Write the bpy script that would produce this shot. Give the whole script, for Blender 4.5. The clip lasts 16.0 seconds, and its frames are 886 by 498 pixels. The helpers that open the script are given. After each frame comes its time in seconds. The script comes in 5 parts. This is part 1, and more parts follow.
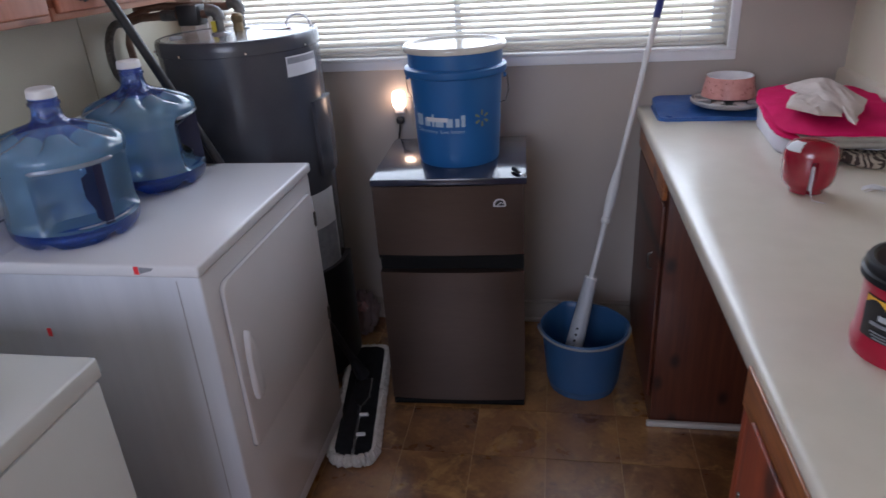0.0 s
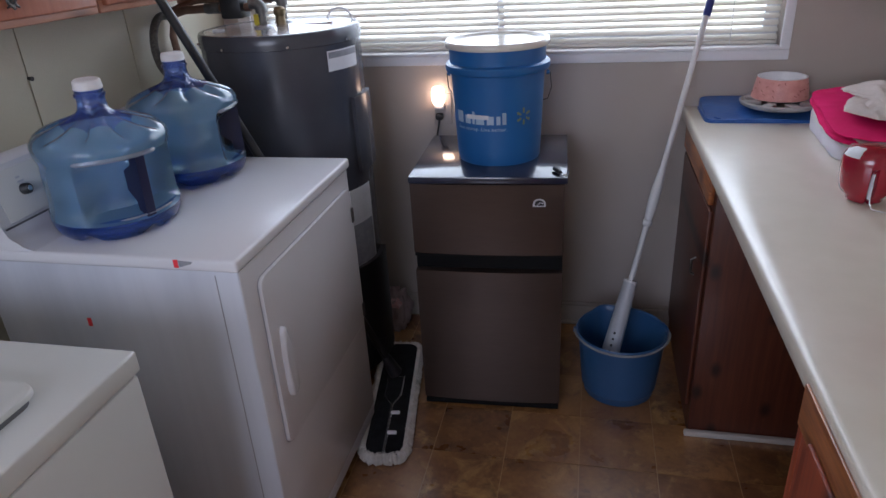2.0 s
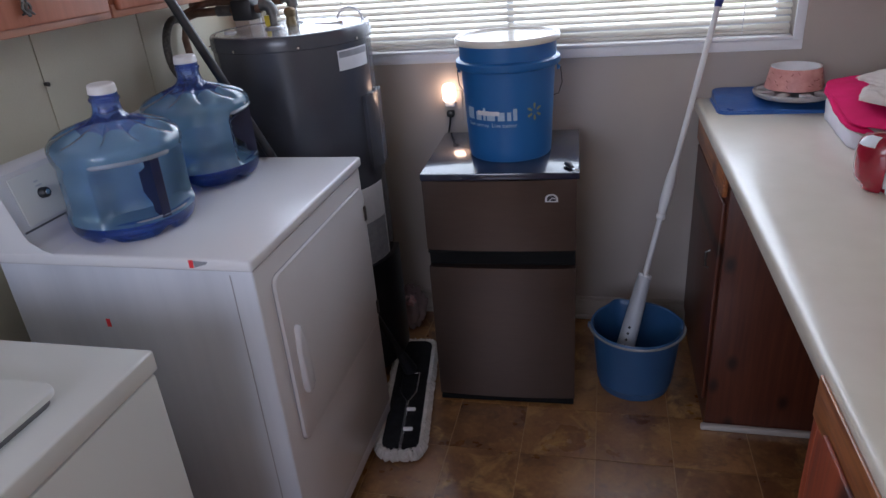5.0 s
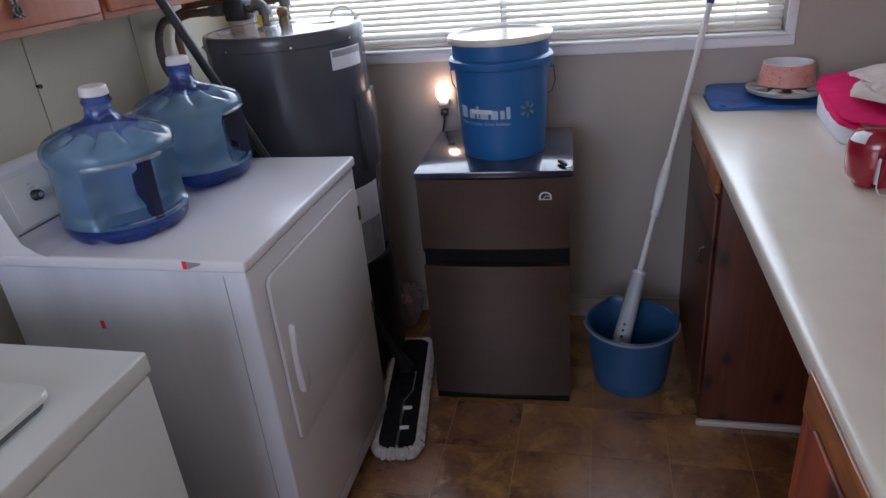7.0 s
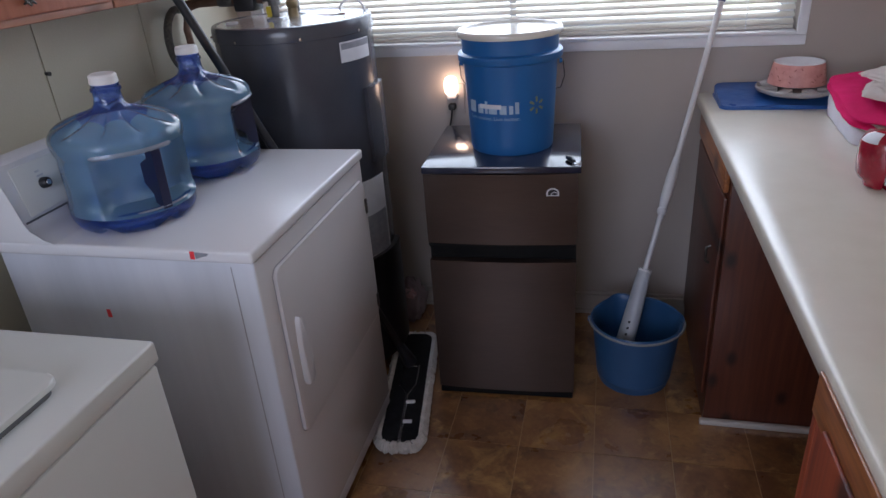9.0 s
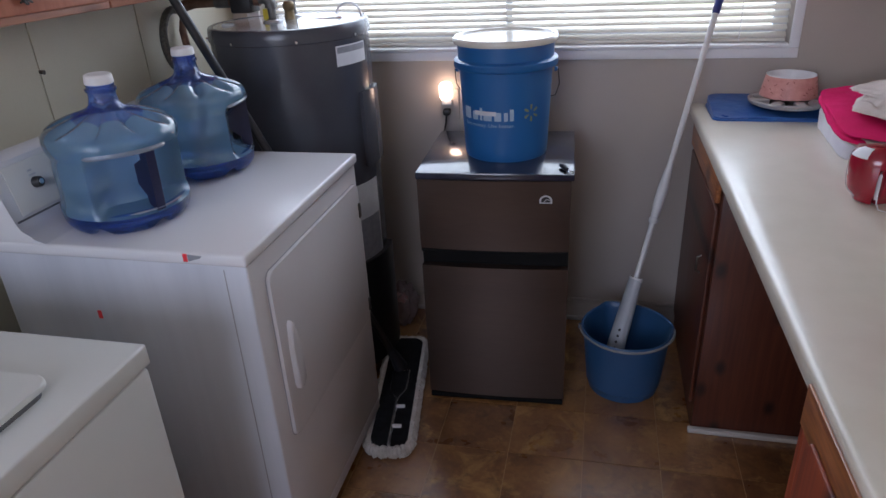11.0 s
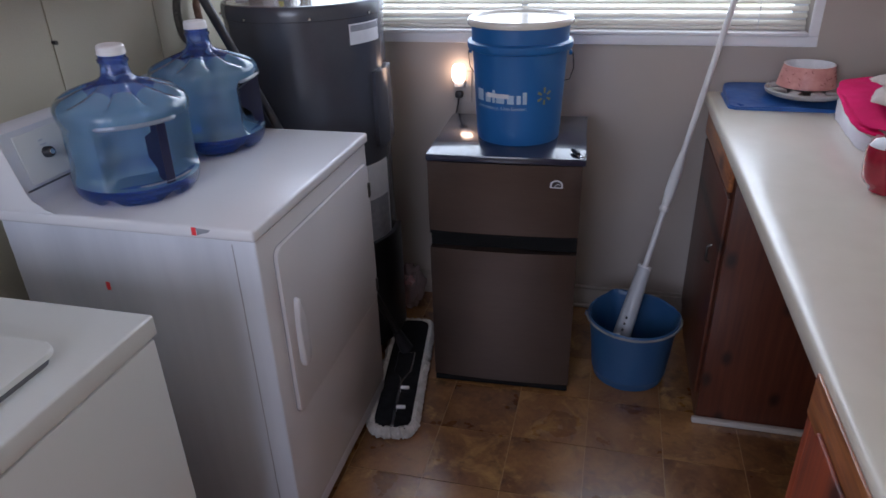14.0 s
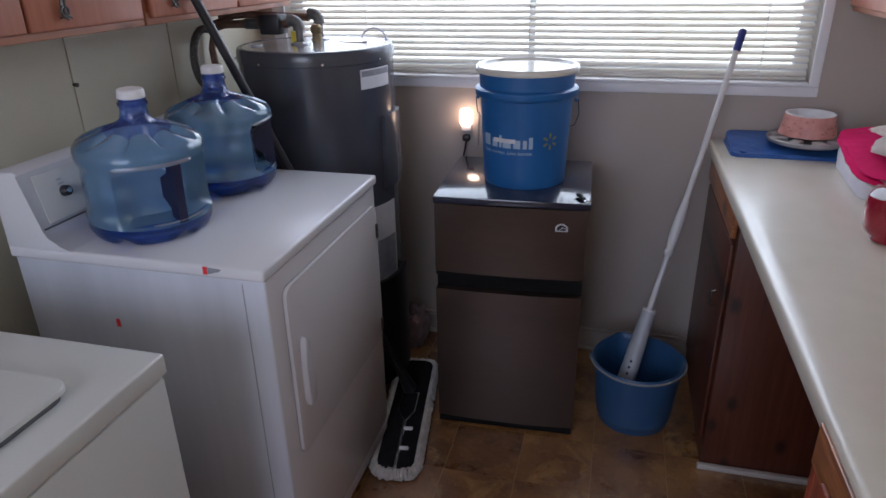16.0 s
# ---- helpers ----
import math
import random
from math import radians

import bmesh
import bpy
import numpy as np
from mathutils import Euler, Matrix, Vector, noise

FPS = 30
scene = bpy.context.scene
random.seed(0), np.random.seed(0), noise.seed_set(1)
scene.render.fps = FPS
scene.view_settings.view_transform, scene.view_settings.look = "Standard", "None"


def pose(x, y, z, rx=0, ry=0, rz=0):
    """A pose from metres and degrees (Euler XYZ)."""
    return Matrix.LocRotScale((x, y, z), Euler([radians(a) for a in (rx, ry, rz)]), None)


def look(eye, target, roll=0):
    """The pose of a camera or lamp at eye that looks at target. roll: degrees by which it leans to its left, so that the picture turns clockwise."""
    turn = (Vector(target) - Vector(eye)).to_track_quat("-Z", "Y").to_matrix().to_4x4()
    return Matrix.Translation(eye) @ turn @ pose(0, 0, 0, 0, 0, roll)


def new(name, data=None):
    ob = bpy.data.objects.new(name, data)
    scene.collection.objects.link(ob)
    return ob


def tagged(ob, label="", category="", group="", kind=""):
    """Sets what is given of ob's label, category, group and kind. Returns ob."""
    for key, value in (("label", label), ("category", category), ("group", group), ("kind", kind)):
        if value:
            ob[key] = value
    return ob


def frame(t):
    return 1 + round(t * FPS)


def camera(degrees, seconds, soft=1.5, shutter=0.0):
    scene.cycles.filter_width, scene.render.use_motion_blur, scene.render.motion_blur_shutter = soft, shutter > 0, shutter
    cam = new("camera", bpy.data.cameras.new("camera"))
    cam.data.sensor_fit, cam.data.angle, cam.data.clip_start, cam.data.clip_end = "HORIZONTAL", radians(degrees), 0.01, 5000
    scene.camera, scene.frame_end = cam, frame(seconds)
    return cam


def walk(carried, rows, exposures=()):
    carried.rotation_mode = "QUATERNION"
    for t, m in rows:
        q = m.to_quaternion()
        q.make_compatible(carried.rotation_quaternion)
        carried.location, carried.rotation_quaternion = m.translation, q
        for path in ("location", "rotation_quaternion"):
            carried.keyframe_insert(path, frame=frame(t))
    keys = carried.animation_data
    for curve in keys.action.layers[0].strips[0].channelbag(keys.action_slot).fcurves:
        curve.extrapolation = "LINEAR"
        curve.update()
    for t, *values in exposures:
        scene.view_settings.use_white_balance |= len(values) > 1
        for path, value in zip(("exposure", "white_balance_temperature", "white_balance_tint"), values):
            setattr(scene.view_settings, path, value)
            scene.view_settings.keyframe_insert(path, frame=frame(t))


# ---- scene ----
cam = camera(67.2, 16.0, shutter=0.4)
PATH = [
    (0, (0.774, 0.619, 1.49), (0.45, 2.406, 0.652), -3.6),
    (0.5, (0.734, 0.646, 1.489), (0.316, 2.408, 0.64), -3.6),
    (1, (0.735, 0.644, 1.49), (0.263, 2.388, 0.631), -3.3),
    (1.5, (0.744, 0.644, 1.485), (0.322, 2.4, 0.626), -2.7),
    (2, (0.75, 0.644, 1.489), (0.336, 2.409, 0.644), -3.3),
    (2.5, (0.756, 0.642, 1.496), (0.323, 2.41, 0.667), -3.7),
    (3, (0.764, 0.641, 1.498), (0.325, 2.394, 0.642), -3.7),
    (3.5, (0.759, 0.639, 1.492), (0.314, 2.395, 0.645), -4.1),
    (4, (0.757, 0.64, 1.49), (0.306, 2.393, 0.639), -4.3),
    (6.5, (0.762, 0.639, 1.489), (0.303, 2.391, 0.642), -5.4),
    (7, (0.768, 0.64, 1.493), (0.317, 2.39, 0.637), -5.2),
    (7.5, (0.762, 0.642, 1.488), (0.315, 2.387, 0.619), -4.8),
    (8, (0.762, 0.638, 1.491), (0.305, 2.383, 0.626), -4.4),
    (8.5, (0.756, 0.639, 1.49), (0.295, 2.381, 0.62), -4.5),
    (10.8, (0.753, 0.64, 1.498), (0.327, 2.396, 0.639), -3.1),
    (11, (0.75, 0.638, 1.499), (0.32, 2.391, 0.637), -3.0),
    (11.5, (0.768, 0.632, 1.494), (0.464, 2.405, 0.62), -1.1),
    (12, (0.792, 0.63, 1.493), (0.562, 2.411, 0.612), -1.4),
    (12.5, (0.801, 0.625, 1.484), (0.608, 2.389, 0.56), -1.9),
    (13, (0.795, 0.63, 1.486), (0.582, 2.394, 0.568), -1.2),
    (13.5, (0.772, 0.635, 1.489), (0.416, 2.389, 0.595), -1.8),
    (14, (0.748, 0.638, 1.486), (0.298, 2.367, 0.588), -1.8),
    (14.5, (0.743, 0.636, 1.497), (0.241, 2.382, 0.662), -1.8),
    (15, (0.744, 0.63, 1.502), (0.245, 2.392, 0.698), -1.4),
    (15.5, (0.744, 0.628, 1.502), (0.231, 2.385, 0.696), -1.8),
    (16, (0.747, 0.622, 1.504), (0.275, 2.396, 0.709), -1.1),
]
walk(cam, [(t, look(eye, target, roll)) for t, eye, target, roll in PATH], [(0.0, 0.57, 5850, 14), (11.0, 0.57, 5850, 14), (12.0, 0.64, 5700, 13), (13.4, 0.65, 5700, 13), (14.0, 0.62, 5800, 14), (14.5, 0.51, 5850, 14), (16.0, 0.43, 5850, 14)])

# ---- world and light ----
world = bpy.data.worlds.new("world")
scene.world = world
world.use_nodes = True
wn = world.node_tree
sky = wn.nodes.new("ShaderNodeTexSky")
sky.sky_type, sky.sun_disc = "NISHITA", False
sky.sun_elevation, sky.sun_rotation = radians(50), radians(200)
wn.links.new(sky.outputs[0], wn.nodes["Background"].inputs[0])
wn.nodes["Background"].inputs[1].default_value = 0.12


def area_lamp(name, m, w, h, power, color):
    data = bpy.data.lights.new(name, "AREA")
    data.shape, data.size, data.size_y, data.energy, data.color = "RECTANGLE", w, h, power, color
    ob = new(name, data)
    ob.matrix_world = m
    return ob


sun_data = bpy.data.lights.new("sun", "SUN")
sun_data.energy, sun_data.angle, sun_data.color = 2.0, radians(0.5), (1, 0.95, 0.86)
sun = new("sun", sun_data)
sun.matrix_world = look((0, -6, 9), (0.4, 2.0, 0))
# daylight through the blinds, and an added fill lamp at an unseen rear opening
area_lamp("window_daylight", look((0.43, 3.16, 1.56), (0.43, 0.0, 1.1)), 1.8, 0.85, 13, (0.76, 0.84, 1.0))
area_lamp("rear_fill", look((0.06, -1.03, 1.64), (0.05, 2.0, 1.15)), 1.25, 1.1, 15.5, (0.86, 0.87, 1.0))


# ---- materials ----
def mat(name, c1, c2=None, rough=0.5, metal=0.0, scale=6.0, fine=150.0, bump=0.1, rvar=0.08, coat=0.0, spec=0.5, vary=0.0, stretch=(1, 1, 1), depth=0.002, detail=6.0, coat_rough=0.03):
    m = bpy.data.materials.new(name)
    m.use_nodes = True
    n, l = m.node_tree.nodes, m.node_tree.links
    p = n["Principled BSDF"]
    tc, mp = n.new("ShaderNodeTexCoord"), n.new("ShaderNodeMapping")
    mp.inputs["Scale"].default_value = stretch
    l.new(tc.outputs["Object"], mp.inputs[0])
    big, small = n.new("ShaderNodeTexNoise"), n.new("ShaderNodeTexNoise")
    big.inputs["Scale"].default_value, big.inputs["Detail"].default_value = scale, detail
    small.inputs["Scale"].default_value, small.inputs["Detail"].default_value = fine, 3
    l.new(mp.outputs[0], big.inputs["Vector"])
    l.new(mp.outputs[0], small.inputs["Vector"])
    ramp = n.new("ShaderNodeValToRGB")
    ramp.color_ramp.elements[0].position, ramp.color_ramp.elements[1].position = 0.32, 0.68
    ramp.color_ramp.elements[0].color = (*c1, 1)
    ramp.color_ramp.elements[1].color = (*(c2 or [min(1, v * 1.12) for v in c1]), 1)
    mixv = n.new("ShaderNodeMath")
    mixv.operation = "MULTIPLY_ADD"
    mixv.inputs[1].default_value, mixv.inputs[2].default_value = 0.25, -0.12
    l.new(small.outputs[0], mixv.inputs[0])
    add = n.new("ShaderNodeMath")
    l.new(big.outputs[0], add.inputs[0])
    l.new(mixv.outputs[0], add.inputs[1])
    if vary:
        # each piece takes its own stretch of the pattern
        inf2, off = n.new("ShaderNodeObjectInfo"), n.new("ShaderNodeMath")
        off.operation, off.inputs[1].default_value = "MULTIPLY", 60
        l.new(inf2.outputs["Random"], off.inputs[0])
        l.new(off.outputs[0], mp.inputs["Location"])
        info, sh, ad2 = n.new("ShaderNodeObjectInfo"), n.new("ShaderNodeMath"), n.new("ShaderNodeMath")
        sh.operation = "MULTIPLY_ADD"
        sh.inputs[1].default_value, sh.inputs[2].default_value = vary, -vary / 2
        l.new(info.outputs["Random"], sh.inputs[0])
        l.new(add.outputs[0], ad2.inputs[0])
        l.new(sh.outputs[0], ad2.inputs[1])
        add = ad2
    l.new(add.outputs[0], ramp.inputs[0])
    l.new(ramp.outputs[0], p.inputs["Base Color"])
    rr = n.new("ShaderNodeMapRange")
    rr.inputs["To Min"].default_value, rr.inputs["To Max"].default_value = max(0.02, rough - rvar), min(1, rough + rvar)
    l.new(big.outputs[0], rr.inputs[0])
    l.new(rr.outputs[0], p.inputs["Roughness"])
    p.inputs["Metallic"].default_value = metal
    p.inputs["Specular IOR Level"].default_value = spec
    p.inputs["Coat Weight"].default_value, p.inputs["Coat Roughness"].default_value = coat, coat_rough
    if bump:
        b = n.new("ShaderNodeBump")
        b.inputs["Strength"].default_value, b.inputs["Distance"].default_value = bump, depth
        l.new(small.outputs[0], b.inputs["Height"])
        l.new(b.outputs[0], p.inputs["Normal"])
    return m


def wood(name, c1, c2, knot, axis="z", rough=0.45, grain=14.0, knots=5.0, coat=0.1, flat=""):
    m = mat(name, c1, c2, rough=rough, fine=90, bump=0.15, coat=coat, stretch=tuple(0.06 if a == axis else 1.0 for a in "xyz"), scale=grain)
    n, l = m.node_tree.nodes, m.node_tree.links
    p = n["Principled BSDF"]
    tc, mp = n.new("ShaderNodeTexCoord"), n.new("ShaderNodeMapping")
    mp.inputs["Scale"].default_value = tuple(0.0 if a == flat else 0.6 if a == axis else 1.0 for a in "xyz")
    sp, co, sm = n.new("ShaderNodeSeparateXYZ"), n.new("ShaderNodeCombineXYZ"), n.new("ShaderNodeMath")
    v, r, mix = n.new("ShaderNodeTexVoronoi"), n.new("ShaderNodeValToRGB"), n.new("ShaderNodeMix")
    v.voronoi_dimensions = "2D"
    v.inputs["Scale"].default_value, v.inputs["Randomness"].default_value = knots, 1.0
    r.color_ramp.elements[0].position, r.color_ramp.elements[1].position = 0.045, 0.15
    r.color_ramp.elements[0].color, r.color_ramp.elements[1].color = (1, 1, 1, 1), (0, 0, 0, 1)
    mix.data_type = "RGBA"
    mix.inputs["B"].default_value = (*knot, 1)
    l.new(tc.outputs["Object"], mp.inputs[0])
    l.new(mp.outputs[0], sp.inputs[0])
    l.new(sp.outputs[0], sm.inputs[0])
    l.new(sp.outputs[1], sm.inputs[1])
    l.new(sm.outputs[0], co.inputs[0])
    l.new(sp.outputs[2], co.inputs[1])
    l.new(co.outputs[0], v.inputs["Vector"])
    l.new(v.outputs["Distance"], r.inputs[0])
    l.new(r.outputs[0], mix.inputs["Factor"])
    l.new(p.inputs["Base Color"].links[0].from_socket, mix.inputs["A"])
    l.new(mix.outputs["Result"], p.inputs["Base Color"])
    return m


def clear(name, tint, rough=0.05, body=0.15, body_color=(0.1, 0.25, 0.7), gloss=1.0, ior=1.4):
    """Thin clear plastic or glass: what it lets through is tinted, with a glossy skin and a little cloudy body."""
    m = bpy.data.materials.new(name)
    m.use_nodes = True
    n, l = m.node_tree.nodes, m.node_tree.links
    for x in list(n):
        n.remove(x)
    out, tr, gl, df = (n.new("ShaderNode" + k) for k in ("OutputMaterial", "BsdfTransparent", "BsdfGlossy", "BsdfTranslucent"))
    dd, mb2 = n.new("ShaderNodeBsdfDiffuse"), n.new("ShaderNodeMixShader")
    dd.inputs[0].default_value = (*body_color, 1)
    m1, m2, fr, mr = n.new("ShaderNodeMixShader"), n.new("ShaderNodeMixShader"), n.new("ShaderNodeFresnel"), n.new("ShaderNodeMath")
    mr.operation, mr.inputs[1].default_value = "MULTIPLY", gloss
    fr.inputs["IOR"].default_value = ior
    l.new(fr.outputs[0], mr.inputs[0])
    no, bp = n.new("ShaderNodeTexNoise"), n.new("ShaderNodeBump")
    no.inputs["Scale"].default_value = 14
    bp.inputs["Strength"].default_value, bp.inputs["Distance"].default_value = 0.12, 0.01
    l.new(no.outputs[0], bp.inputs["Height"])
    l.new(bp.outputs[0], gl.inputs["Normal"])
    tr.inputs[0].default_value, df.inputs[0].default_value = (*tint, 1), (*body_color, 1)
    gl.inputs["Roughness"].default_value = rough
    m1.inputs[0].default_value = body
    l.new(tr.outputs[0], m1.inputs[1])
    l.new(df.outputs[0], mb2.inputs[1])
    l.new(dd.outputs[0], mb2.inputs[2])
    l.new(mb2.outputs[0], m1.inputs[2])
    l.new(mr.outputs[0], m2.inputs[0])
    l.new(m1.outputs[0], m2.inputs[1])
    l.new(gl.outputs[0], m2.inputs[2])
    l.new(m2.outputs[0], out.inputs[0])
    return m


def tile_vinyl():
    """Slate-look vinyl: brown ground with red, ochre and dark clouds at several scales under a worn gloss."""
    m = mat("vinyl_tile", (0.150, 0.060, 0.020), (0.350, 0.170, 0.054), rough=0.30, rvar=0.10, scale=6.5, fine=70, bump=0.2, vary=0.20, coat=1.0, coat_rough=0.20, spec=0.6)
    m.node_tree.nodes["Principled BSDF"].inputs["Coat IOR"].default_value = 1.72
    n, l = m.node_tree.nodes, m.node_tree.links
    p = n["Principled BSDF"]
    where = next(x for x in n if x.type == "MAPPING").outputs[0]
    last = p.inputs["Base Color"].links[0].from_socket
    # scale, detail, where it sets in and is full, colour, strength
    for scale, detail, a, b, color, amount in ((3.4, 5, 0.52, 0.72, (0.17, 0.062, 0.028), 0.6), (7.5, 8, 0.55, 0.74, (0.58, 0.34, 0.11), 0.9), (22.0, 6, 0.56, 0.75, (0.46, 0.27, 0.10), 0.5), (12.0, 7, 0.44, 0.28, (0.055, 0.026, 0.014), 0.75)):
        no, rg, mx = n.new("ShaderNodeTexNoise"), n.new("ShaderNodeMapRange"), n.new("ShaderNodeMix")
        no.inputs["Scale"].default_value, no.inputs["Detail"].default_value, no.inputs["Roughness"].default_value = scale, detail, 0.66
        no.inputs["Distortion"].default_value = 0.5
        rg.inputs["From Min"].default_value, rg.inputs["From Max"].default_value = a, b
        rg.inputs["To Max"].default_value = amount
        mx.data_type = "RGBA"
        mx.inputs["B"].default_value = (*color, 1)
        l.new(where, no.inputs["Vector"])
        l.new(no.outputs[0], rg.inputs[0])
        l.new(rg.outputs[0], mx.inputs["Factor"])
        l.new(last, mx.inputs["A"])
        last = mx.outputs["Result"]
    l.new(last, p.inputs["Base Color"])
    return m


def glow(name, color, strength):
    m = bpy.data.materials.new(name)
    m.use_nodes = True
    p = m.node_tree.nodes["Principled BSDF"]
    p.inputs["Base Color"].default_value = (*color, 1)
    p.inputs["Emission Color"].default_value, p.inputs["Emission Strength"].default_value = (*color, 1), strength
    return m


M_WALL = mat("wall_paint", (0.455, 0.405, 0.362), (0.495, 0.442, 0.396), rough=0.6, scale=2.5, fine=260, bump=0.25)
M_PANEL = mat("wall_panel_paint", (0.53, 0.49, 0.37), (0.58, 0.54, 0.42), rough=0.55, scale=2.0, fine=200, bump=0.2)
M_CREAM = mat("cream_wall_paint", (0.86, 0.82, 0.66), (0.89, 0.85, 0.69), rough=0.6, scale=2.2, fine=220, bump=0.2)
M_CEIL = mat("ceiling_paint", (0.7, 0.69, 0.66), rough=0.8, fine=80, bump=0.4)
M_TRIM = mat("white_trim_paint", (0.78, 0.79, 0.82), (0.83, 0.84, 0.87), rough=0.4, scale=5)
M_BASE = mat("baseboard_paint", (0.45, 0.41, 0.37), (0.52, 0.48, 0.44), rough=0.5, scale=9)
M_TILE = tile_vinyl()
M_GROUT = mat("tile_joint", (0.33, 0.195, 0.092), (0.43, 0.265, 0.13), rough=0.6, scale=20)
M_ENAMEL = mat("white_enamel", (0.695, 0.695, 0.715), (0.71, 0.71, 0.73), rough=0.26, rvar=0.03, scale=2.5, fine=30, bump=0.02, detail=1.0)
M_ENAMEL2 = mat("washer_enamel", (0.62, 0.625, 0.60), (0.635, 0.64, 0.615), rough=0.28, rvar=0.03, scale=2.5, fine=30, bump=0.02, detail=1.0)
# enamel dimmed and browned: the front's weaker light is put into the colour
M_FRONT = mat("dryer_front_dim_enamel", (0.61, 0.595, 0.60), (0.63, 0.615, 0.62), rough=0.19, rvar=0.04, scale=3.5, fine=9, bump=0.05, depth=0.004, detail=2.0)
# real streaks; the cool cast of this side's light is in the blue
M_SIDE = mat("streaked_cool_cast_enamel", (0.53, 0.555, 0.61), (0.63, 0.655, 0.71), rough=0.36, scale=9, fine=40, bump=0.03, stretch=(1, 1, 0.08))
M_DARKSEAM = mat("dark_seam_and_shade", (0.12, 0.12, 0.13), rough=0.7)
M_SEAMGREY = mat("grey_seam", (0.3, 0.3, 0.32), rough=0.6)
M_REDTAPE = mat("red_sticker", (0.75, 0.04, 0.05), rough=0.5)
M_TANK = mat("grey_tank_paint", (0.054, 0.057, 0.070), (0.076, 0.079, 0.093), rough=0.22, rvar=0.07, scale=3, fine=300, bump=0.03)
# metallic grey lid, lightened: the window glare on it is in the colour
M_TANKTOP = mat("tank_lid_glare_paint", (0.26, 0.27, 0.28), (0.42, 0.43, 0.44), rough=0.22, rvar=0.12, metal=0.35, scale=9, fine=60, bump=0.08, coat=0.6, coat_rough=0.08)
M_BLACK = mat("black_plastic", (0.012, 0.012, 0.014), (0.02, 0.02, 0.023), rough=0.4, scale=15)
# blacker than the black plastic: holds the shade in the fridge's gaps
M_VOID = mat("matt_black_shade", (0.006, 0.006, 0.006), (0.009, 0.009, 0.009), rough=0.8, spec=0.2)
M_LABEL = mat("paper_label", (0.62, 0.63, 0.66), (0.7, 0.71, 0.74), rough=0.5, scale=18)
M_LABELGREY = mat("grey_label_print", (0.22, 0.23, 0.26), (0.3, 0.31, 0.34), rough=0.5, scale=40)
M_PIPE = mat("galvanised_pipe", (0.09, 0.09, 0.09), (0.18, 0.175, 0.165), rough=0.5, metal=0.5, scale=30)
M_COPPER = mat("tarnished_copper", (0.15, 0.085, 0.06), (0.24, 0.15, 0.11), rough=0.5, metal=0.6, scale=30)
M_HOSE = mat("braided_hose", (0.06, 0.055, 0.05), (0.13, 0.12, 0.10), rough=0.5, metal=0.4, scale=150, fine=400, bump=0.6)
M_OLDBRASS = mat("dull_brass", (0.16, 0.12, 0.06), (0.24, 0.18, 0.1), rough=0.5, metal=0.7, scale=30)
M_DULLGREY = mat("dull_grey_plastic", (0.22, 0.225, 0.23), rough=0.5)
M_LIDBLACK = mat("black_lid_plastic", (0.010, 0.010, 0.012), rough=0.45, scale=20, spec=0.3)
M_YELLOW = mat("yellow_tag", (0.7, 0.55, 0.05), rough=0.5)
M_STEEL = mat("brushed_steel", (0.064, 0.044, 0.035), (0.086, 0.060, 0.048), rough=0.34, rvar=0.05, metal=0.6, scale=3, fine=160, bump=0.05, stretch=(0.1, 1, 1))
M_GLOSSBLACK = mat("gloss_black_top", (0.016, 0.020, 0.038), (0.030, 0.036, 0.062), rough=0.16, rvar=0.05, scale=14, fine=60, bump=0.03, coat=0.5, coat_rough=0.03)
M_CHROME = mat("chrome", (0.6, 0.6, 0.62), rough=0.2, metal=1.0, scale=20)
M_BLUE = mat("blue_bucket_plastic", (0.020, 0.118, 0.335), (0.026, 0.138, 0.375), rough=0.32, scale=5, fine=300, bump=0.03)
M_BLUE2 = mat("blue_pail_plastic", (0.028, 0.088, 0.20), (0.036, 0.104, 0.235), rough=0.4, scale=6, fine=300, bump=0.04)
M_LID = mat("white_lid_plastic", (0.66, 0.64, 0.57), (0.72, 0.70, 0.63), rough=0.13, rvar=0.06, scale=9, fine=26, bump=0.3, coat=0.5, coat_rough=0.05)
M_PRINT = mat("pale_print", (0.36, 0.47, 0.60), (0.42, 0.53, 0.65), rough=0.5, scale=60)
M_PRINTPALE = mat("pale_red_print", (0.55, 0.22, 0.24), rough=0.5)
M_PRINTY = mat("ochre_print", (0.24, 0.24, 0.13), (0.30, 0.29, 0.15), rough=0.5, scale=60)
M_GREYPLASTIC = mat("pale_grey_plastic", (0.42, 0.44, 0.48), (0.48, 0.5, 0.54), rough=0.4, scale=8)
M_POLE = mat("white_pole", (0.66, 0.66, 0.67), (0.72, 0.72, 0.73), rough=0.35, scale=12)
M_GRIP = mat("dark_blue_grip", (0.015, 0.025, 0.16), (0.02, 0.035, 0.2), rough=0.45, scale=12)
M_YARN = mat("white_yarn", (0.50, 0.47, 0.43), (0.66, 0.63, 0.60), rough=0.95, scale=40, fine=500, bump=0.6)
M_CLOTHBLACK = mat("black_canvas", (0.009, 0.009, 0.010), (0.016, 0.016, 0.018), rough=0.95, scale=30, fine=600, bump=0.5, spec=0.15)
M_COUNTER = mat("cream_laminate", (0.64, 0.592, 0.495), (0.68, 0.632, 0.535), rough=0.3, rvar=0.05, scale=14, fine=500, bump=0.02, coat=0.35, coat_rough=0.16)
# counter laminate made brighter: light on the backsplash is put into the colour
M_SPLASH = mat("lit_splash_laminate", (0.80, 0.745, 0.62), (0.84, 0.785, 0.66), rough=0.3, rvar=0.05, scale=10, fine=400, bump=0.02)
